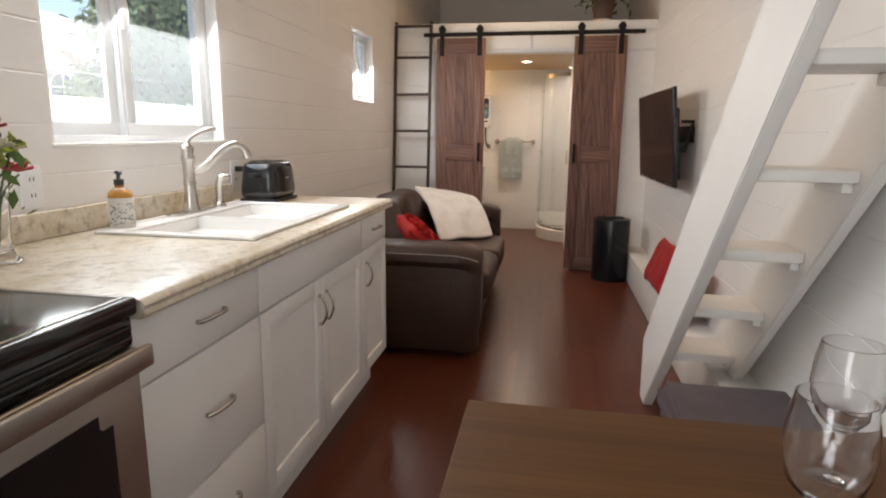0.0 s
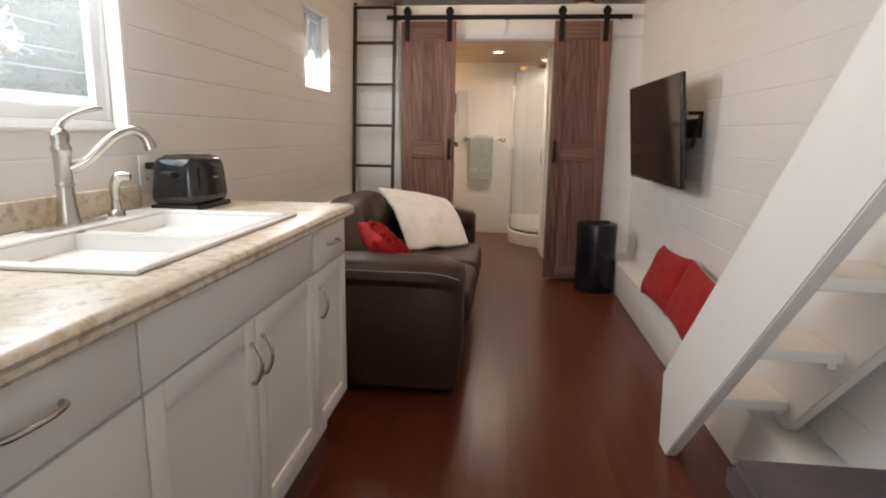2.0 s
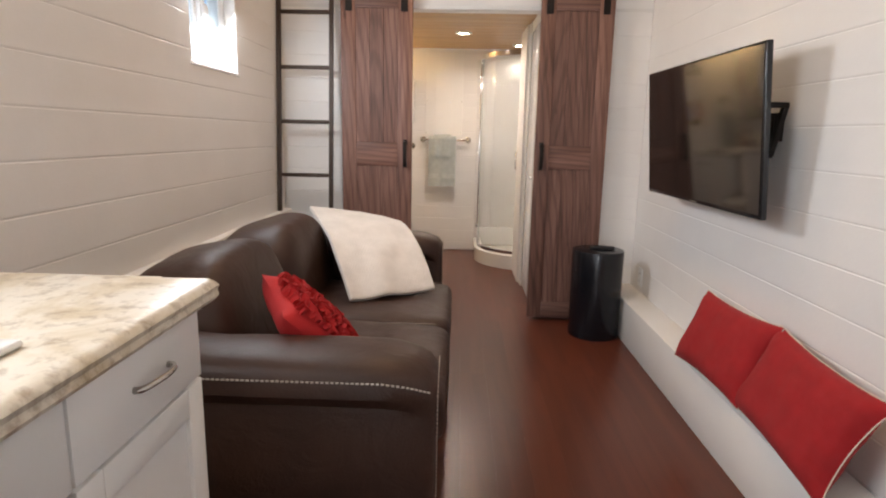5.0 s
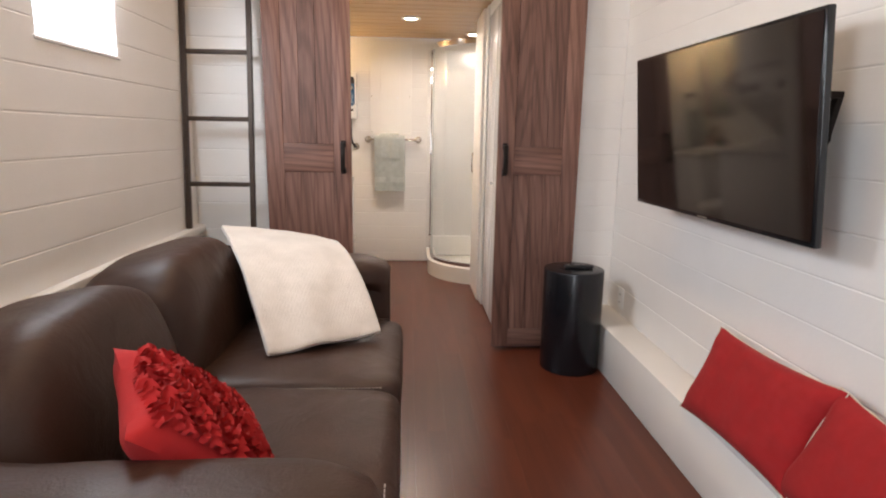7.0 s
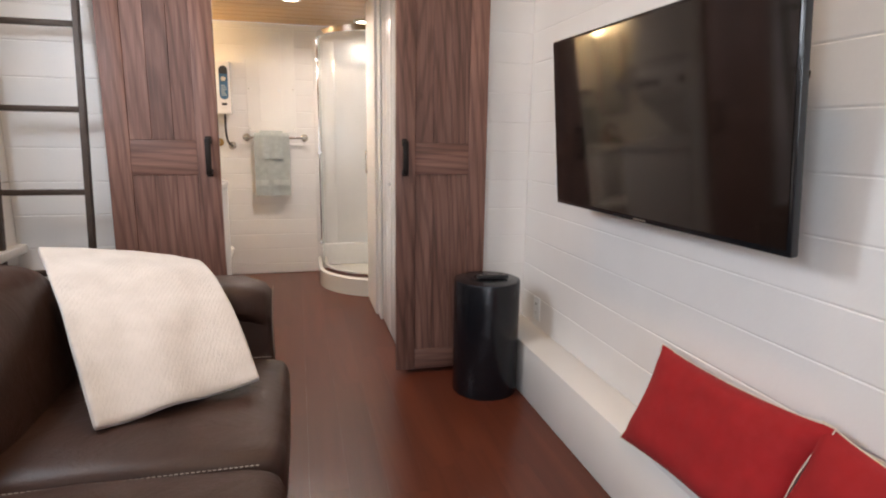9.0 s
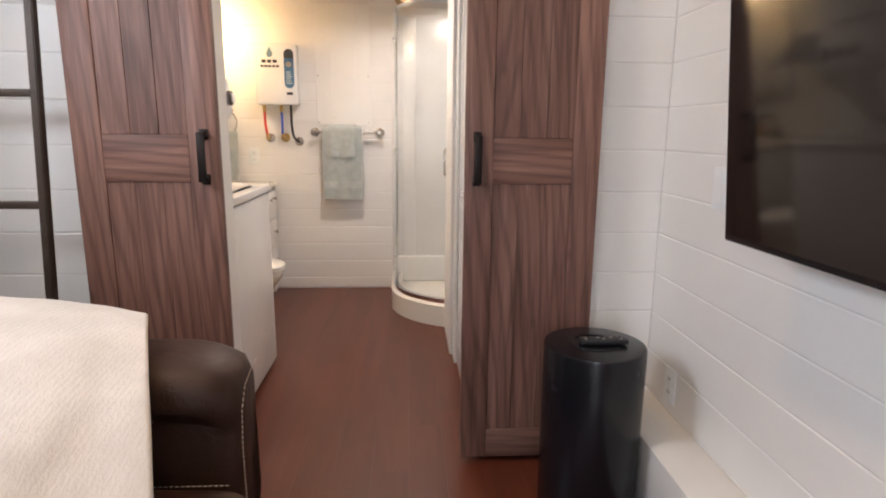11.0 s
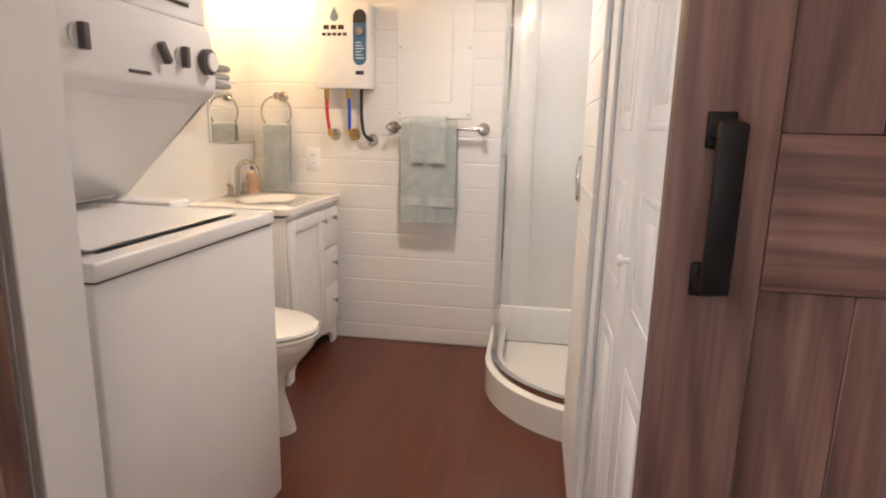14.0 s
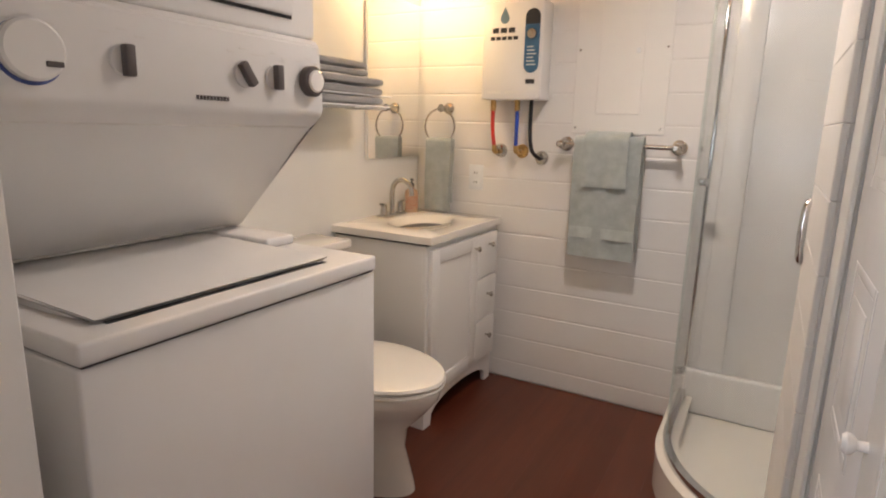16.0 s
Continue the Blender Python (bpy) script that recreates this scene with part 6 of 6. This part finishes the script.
def hanging_cloth(x0, x1, y, z_top, z_lo, z_back, r, seed, n=26):
    """A towel folded over a bar that runs along x at height z_top - r; both sides hang."""
    b = bmesh.new()
    prof = [(-r, z_lo + (z_top - r - z_lo) * k / 16) for k in range(17)]
    prof += [(-r * math.cos(a), z_top - r + r * math.sin(a)) for a in (math.pi * k / 8 for k in range(1, 8))]
    prof += [(r, z_top - r - (z_top - r - z_back) * k / 12) for k in range(13)]
    rows = []
    for d, z in prof:
        row = []
        for i in range(n + 1):
            u = i / n
            f = (z_top - z) / (z_top - z_lo)
            wv = 0.006 * f * math.sin(u * 9 + seed) + 0.004 * f * noise.noise(Vector((u * 5, z * 6, seed)))
            wx = 0.006 * noise.noise(Vector((seed, z * 5, 0)))
            row.append(b.verts.new((x0 + (x1 - x0) * u + wx, min(y + d + (wv if d < 0 else -abs(wv)), y + r), z)))
        rows.append(row)
    for p, q in zip(rows, rows[1:]):
        for i in range(n):
            b.faces.new((p[i], p[i + 1], q[i + 1], q[i]))
    return b


def thick(ob, t):
    md = ob.modifiers.new("thickness", "SOLIDIFY")
    md.thickness, md.offset = t, 0
    return ob


def towel_bar():
    y, z = 8.958, 1.122
    t = thing("towel_bar", (-0.225, y, z), "brushed nickel towel bar on the bathroom wall", "towel bar")
    part("bar", rod(0.009, 0.44, (-0.445, y, z), "x"), NICKEL, t)
    for x in (-0.452, -0.002):
        part("flange", lathe([(0, 0), (0.030, 0), (0.030, -0.008), (0.020, -0.016), (0.012, -0.03), (0, -0.03)], (x, YB - 0.0005, z), 28, "y"), NICKEL, t)
        part("post", lathe([(0, 0), (0.010, 0), (0.010, -0.05), (0.015, -0.058), (0.015, -0.082), (0.009, -0.088), (0, -0.088)], (x, YB - 0.02, z), 20, "y"), NICKEL, t)
    big = solid("bath_towel", hanging_cloth(-0.392, -0.122, y, z + 0.032, 0.665, 0.70, 0.024, 1.0), SAGE, "sage green bath towel folded over the bar", "towel")
    thick(big, 0.012)
    small = solid("hand_towel", hanging_cloth(-0.345, -0.172, y, z + 0.052, 0.958, 0.99, 0.041, 4.0), SAGE, "small sage hand towel laid over the bath towel", "towel")
    thick(small, 0.009)
    pale = towel_cloth("sage_band", (0.50, 0.55, 0.53))
    part("woven_band", bx(-0.389, -0.125, y - 0.0335, y - 0.0318, 0.745, 0.79, 0.0005, 1), pale, big, "smooth woven band")


towel_bar()


def towel_ring():
    x, y, z = -1.030, 8.965, 1.262
    t = thing("towel_ring", (x, y, z), "brushed nickel towel ring in the corner", "towel ring")
    part("flange", lathe([(0, 0), (0.026, 0), (0.026, -0.008), (0.015, -0.02), (0.013, -0.07), (0.018, -0.08), (0, -0.082)], (x, YB - 0.0005, z), 28, "y"), NICKEL, t)
    R = 0.078
    pts = [(x - 0.012 + R * math.sin(a), y - 0.002, z - 0.004 - R + R * math.cos(a)) for a in (2 * math.pi * k / 24 for k in range(25))]
    part("ring", tube(pts, 0.0045, 8, steps=2), NICKEL, t)
    h = solid("hand_towel", hanging_cloth(-1.108, -0.972, y - 0.002, z - 0.138, 0.792, 0.83, 0.012, 7.0), SAGE, "sage hand towel hanging from the towel ring", "towel")
    thick(h, 0.010)


towel_ring()


def water_heater():
    x0, x1, z0, z1, y0, y1 = -0.812, -0.545, 1.298, 1.690, 8.915, YB - 0.001
    h = thing("water_heater", ((x0 + x1) / 2, y1, z0), "white tankless water heater with a blue label on the wall", "water heater")
    part("casing", bx(x0, x1, y0, y1, z0, z1, 0.008, 3), ENAMEL, h)
    for z in (z0 + 0.02, z1 - 0.02):
        part("mount_tab", bx(x1 + 0.0005, x1 + 0.018, y1 - 0.004, y1, z - 0.012, z + 0.012, 0.001, 1), ENAMEL, h)
    blue = surface("blue_label", (0.045, 0.13, 0.25), 0.3, var=0.25, scale=20, bump=0)
    dark = surface("dark_print", (0.025, 0.025, 0.03), 0.4, bump=0)
    pale = surface("pale_print", (0.55, 0.60, 0.62), 0.4, bump=0)
    cx, r = -0.591, 0.032
    za, zb = 1.405, 1.655
    out_ = [(cx + r * math.cos(a), zb - r + r * math.sin(a)) for a in (math.pi * k / 12 for k in range(13))] + [(cx + r * math.cos(a), za + r + r * math.sin(a)) for a in (math.pi + math.pi * k / 12 for k in range(13))]
    lb = part("label_strip", prism(out_, "y", y0 - 0.002, y0 - 0.0002), blue, h, "blue rounded label strip")
    top = [(cx + r * 0.98 * math.cos(a), zb - r + r * 0.98 * math.sin(a)) for a in (math.pi * k / 12 for k in range(13))] + [(cx - r * 0.98, zb - 0.06), (cx + r * 0.98, zb - 0.06)]
    part("label_head", prism(top, "y", y0 - 0.0026, y0 - 0.0021), dark, lb)
    part("control_knob", lathe([(0, 0), (0.021, 0), (0.019, -0.012), (0, -0.013)], (cx, y0 - 0.002, 1.557), 28, "y"), NICKEL, lb)
    pr = bmesh.new()
    for k in range(6):
        bx(cx - 0.02, cx + 0.02 - 0.006 * (k % 3), y0 - 0.0028, y0 - 0.0022, 1.435 + k * 0.014, 1.440 + k * 0.014, bm=pr)
    part("label_print", pr, pale, lb, smooth=False)
    # maker's mark: a drop above two lines of bars
    lx = -0.715
    drop = [(lx + 0.020 * math.cos(a), 1.622 + 0.020 * math.sin(a)) for a in (math.pi * (0.85 + 1.3 * k / 14) for k in range(15))] + [(lx, 1.668)]
    part("maker_mark", prism(drop, "y", y0 - 0.001, y0 - 0.0002), surface("slate_blue_mark", (0.16, 0.25, 0.32), 0.3, bump=0), h, "slate blue drop mark")
    for z, hh, n, x0_, st, m in ((1.566, 0.020, 3, -0.768, 0.036, dark), (1.538, 0.014, 5, -0.776, 0.0255, dark), (1.322, 0.012, 2, -0.79, 0.085, GROOVE)):
        for k in range(n):
            part("mark_bar", bx(x0_ + k * st, x0_ + k * st + st * 0.78, y0 - 0.001, y0 - 0.0002, z, z + hh), m, h, smooth=False)
    part("print", bx(-0.612, -0.572, y0 - 0.001, y0 - 0.0002, 1.362, 1.380), dark, h, smooth=False)
    part("print", bx(-0.612, -0.572, y0 - 0.001, y0 - 0.0002, 1.335, 1.350), GROOVE, h, smooth=False)
    red = surface("red_hose", (0.62, 0.045, 0.025), 0.35, bump=0)
    bl = surface("blue_hose", (0.02, 0.07, 0.45), 0.35, bump=0)
    for x, xe, ze, m, lab, kind in ((-0.775, -0.757, 1.080, red, "red hot-water hose below the heater", "hose"), (-0.662, -0.655, 1.082, bl, "blue cold-water hose below the heater", "hose"), (-0.598, -0.562, 1.056, BLACK_SATIN, "black cable looping from the heater into the wall", "cable")):
        p = thing("supply_" + kind, (x, 8.97, ze), lab, kind)
        yy = 8.965
        if kind == "hose":
            part("fitting", rod(0.012, 0.045, (x, yy, 1.2525), seg=12), BRASS, p, "brass fitting")
            part("pipe", tube([(x, yy, 1.253), (x + 0.001, yy, 1.18), (xe - 0.006, yy, 1.10)], 0.0085, 12), m, p)
            part("elbow", tube([(xe - 0.006, yy, 1.105), (xe - 0.002, yy, ze), (xe, yy + 0.03, ze - 0.003), (xe, YB - 0.004, ze - 0.003)], 0.011, 12), BRASS, p, "brass elbow")
        else:
            part("pipe", tube([(x, yy, 1.2975), (x, yy, 1.17), (x + 0.012, yy, 1.09), (xe, yy + 0.03, ze), (xe, YB - 0.004, ze)], 0.0085, 12), m, p)
        part("escutcheon", lathe([(0, 0), (0.031, 0), (0.028, -0.007), (0.014, -0.011), (0, -0.011)], (xe, YB - 0.0005, ze), 28, "y"), BRASS if xe == -0.655 else NICKEL, p)


water_heater()
outlet("wall_outlet", (-0.877, YB, 0.952), "-y", "white wall outlet beside the vanity")


def access_panel():
    p = thing("access_panel", (-0.25, YB, 1.17), "flush white access panel in the bathroom wall", "panel")
    part("frame_board", bx(-0.436, -0.064, YB - 0.006, YB - 0.0003, 1.168, 1.96, 0.002, 1), WHITE_TRIM, p)
    part("panel_door", bx(-0.340, -0.165, YB - 0.010, YB - 0.0065, 1.246, 1.93, 0.002, 1), WHITE_TRIM, p)
    part("latch", bx(-0.196, -0.180, YB - 0.0145, YB - 0.0105, 1.48, 1.50, 0.002, 1), VINYL, p)
    for x in (-0.42, -0.08):
        for z in (1.19, 1.50):
            part("screw", rod(0.005, 0.002, (x, YB - 0.0082, z), "y", 12, 0.0005), NICKEL, p)


access_panel()


def wall_shelf():
    s = thing("wire_towel_shelf", (-1.1, 8.29, 1.245), "white wire shelf above the toilet", "shelf")
    for k in range(5):
        x = XL + 0.012 + k * 0.048
        part("wire", rod(0.003, 0.42, (x, 8.07, 1.246), "y", 8, 0.0005), VINYL, s)
    for y in (8.09, 8.28, 8.47):
        part("wire", rod(0.003, 0.20, (XL + 0.001, y, 1.240), "x", 8, 0.0005), VINYL, s)
    part("front_wire", rod(0.003, 0.42, (XL + 0.21, 8.07, 1.285), "y", 8, 0.0005), VINYL, s)
    for x0, x1, y0, y1, z, n, t in ((-1.185, -0.985, 8.085, 8.455, 1.2495, 3, 0.034), (-1.185, -1.035, 8.10, 8.42, 1.3525, 2, 0.028)):
        b = bmesh.new()
        for k in range(n):
            c = puff((x0 + x1) / 2, (y0 + y1) / 2, z + t * (k + 0.5), (x1 - x0) / 2 - 0.003 * (k % 2), (y1 - y0) / 2, t / 2, 0.55, 0.2, 40, 10)
            for v in c.verts:
                v.co.z += 0.003 * noise.noise(v.co * 14) if k else 0.0
            join(b, c)
        solid("folded_towel", b, GREY_TERRY, "grey towel folded flat on the wire shelf", "towel", group="folded towels")


wall_shelf()


def shower():
    cx, cy, R = 0.600, 8.630, 0.520
    xb, yb = XR - 0.002, YB - 0.0145
    def line(r, inset, n=28):
        """Plan of the straight-radius-straight edge, from the back wall round to the side wall."""
        pts = [(cx - r, yb)]
        pts += [(cx - r * math.cos(a), cy - r * math.sin(a)) for a in (math.pi / 2 * k / n for k in range(n + 1))]
        pts += [(xb - inset, cy - r)]
        return pts
    s = thing("shower", (0.62, 8.6, 0), "corner shower with a white round-front tray and curved glass", "shower")
    def band(r_out, r_in, z0, z1, bev=0.0):
        o, i = line(r_out, 0), line(r_in, 0)
        b = bmesh.new()
        rings = []
        for po, pi in zip(o, i):
            rings.append([b.verts.new((*po, z0)), b.verts.new((*po, z1 - bev)), b.verts.new((po[0] + (pi[0] - po[0]) * (0.25 if bev else 0), po[1] + (pi[1] - po[1]) * (0.25 if bev else 0), z1)), b.verts.new((*pi, z1)), b.verts.new((*pi, z0))])
        for p, q in zip(rings, rings[1:]):
            for k in range(5):
                b.faces.new((p[k], p[(k + 1) % 5], q[(k + 1) % 5], q[k]))
        b.faces.new(rings[0]), b.faces.new(rings[-1])
        bmesh.ops.remove_doubles(b, verts=b.verts, dist=1e-5)
        return b
    part("tray_kerb", band(R, R - 0.075, 0.0, 0.135, 0.012), CERAMIC, s, "white round-fronted tray")
    fl = line(R - 0.07, 0) + [(xb, yb)]
    part("tray_floor", prism(fl, "z", 0.001, 0.062), CERAMIC, s)
    part("back_panel", bx(cx - R + 0.001, xb, yb + 0.0005, YB - 0.0005, 0.05, 1.90, 0.003, 2), ENAMEL, s, "white acrylic wall panel")
    part("side_panel", bx(xb - 0.014, xb, 8.12, yb, 0.05, 1.90, 0.003, 2), ENAMEL, s, "white acrylic wall panel")
    part("panel_ledge", bx(cx - R + 0.03, xb - 0.015, yb - 0.032, yb, 0.0625, 0.25, 0.012, 4), ENAMEL, s)
    part("panel_pillar", bx(cx - R + 0.075, cx - R + 0.165, yb - 0.008, yb, 0.251, 1.88, 0.003, 3), ENAMEL, s)
    part("bottom_rail", band(R - 0.022, R - 0.048, 0.1355, 0.160), CHROME, s)
    part("top_rail", band(R - 0.020, R - 0.050, 1.845, 1.885), CHROME, s)
    part("wall_channel", bx(cx - R + 0.029, cx - R + 0.041, yb - 0.012, yb, 0.136, 1.885, 0.002), CHROME, s)
    g = bmesh.new()
    pts = line(R - 0.035, 0, 36)
    for a, c in zip(pts, pts[1:]):
        vs = [g.verts.new((*a, 0.161)), g.verts.new((*c, 0.161)), g.verts.new((*c, 1.844)), g.verts.new((*a, 1.844))]
        g.faces.new(vs)
    bmesh.ops.remove_doubles(g, verts=g.verts, dist=1e-5)
    gl = part("glass", g, PANE, s, "curved clear glass")
    gl.visible_shadow = False
    def at(deg, r=R - 0.035):
        a = radians(deg)
        return cx - r * math.cos(a), cy - r * math.sin(a)
    # door edge seal, clips and handle
    x, y = at(4)
    part("seal", rod(0.006, 1.68, (x, y, 0.162), seg=10, c=0.001), PANE_EDGE, s, "translucent glass edge seal")
    for z in (0.285, 1.010, 1.72):
        x, y = cx - R + 0.035, 8.86
        part("glass_clip", bx(x - 0.022, x + 0.014, y - 0.018, y + 0.018, z - 0.012, z + 0.012, 0.003), CHROME, s)
    x, y = at(69, R + 0.012)
    xi, yi = at(69)
    hd = tube([(xi, yi, 1.04), (x - 0.008, y - 0.012, 1.035), (x - 0.014, y - 0.024, 0.99), (x - 0.014, y - 0.024, 0.945), (x - 0.008, y - 0.012, 0.90), (xi, yi, 0.895)], 0.008, 12)
    part("door_handle", hd, CHROME, s, "chrome bow handle")
    for z in (1.037, 0.898):
        part("handle_boss", rod(0.014, 0.02, (xi - 0.008, yi - 0.012, z - 0.01)), CHROME, s)


PANE_EDGE = glass("glass_edge_seal", 0.25, (0.85, 0.92, 0.9))
shower()


def downlight(x, y):
    d = thing("recessed_light", (x, y, BATH_TOP - 0.012), "small round recessed ceiling light, lit", "ceiling light", group="bathroom downlights")
    part("trim_ring", lathe([(0.045, 0.0), (0.068, 0.0), (0.070, 0.006), (0.066, 0.011), (0.045, 0.011)], (x, y, BATH_TOP - 0.0115), 32), VINYL, d)
    part("lens", lathe([(0, 0.004), (0.046, 0.004), (0.046, 0.009), (0, 0.009)], (x, y, BATH_TOP - 0.0115), 32), glow("lit_lens", (1.0, 0.86, 0.66), 14.0), d, "glowing lens")


downlight(-0.075, 8.11)
downlight(0.45, 8.72)


# ---- wall boards and floor planks ----
boards()
floor()
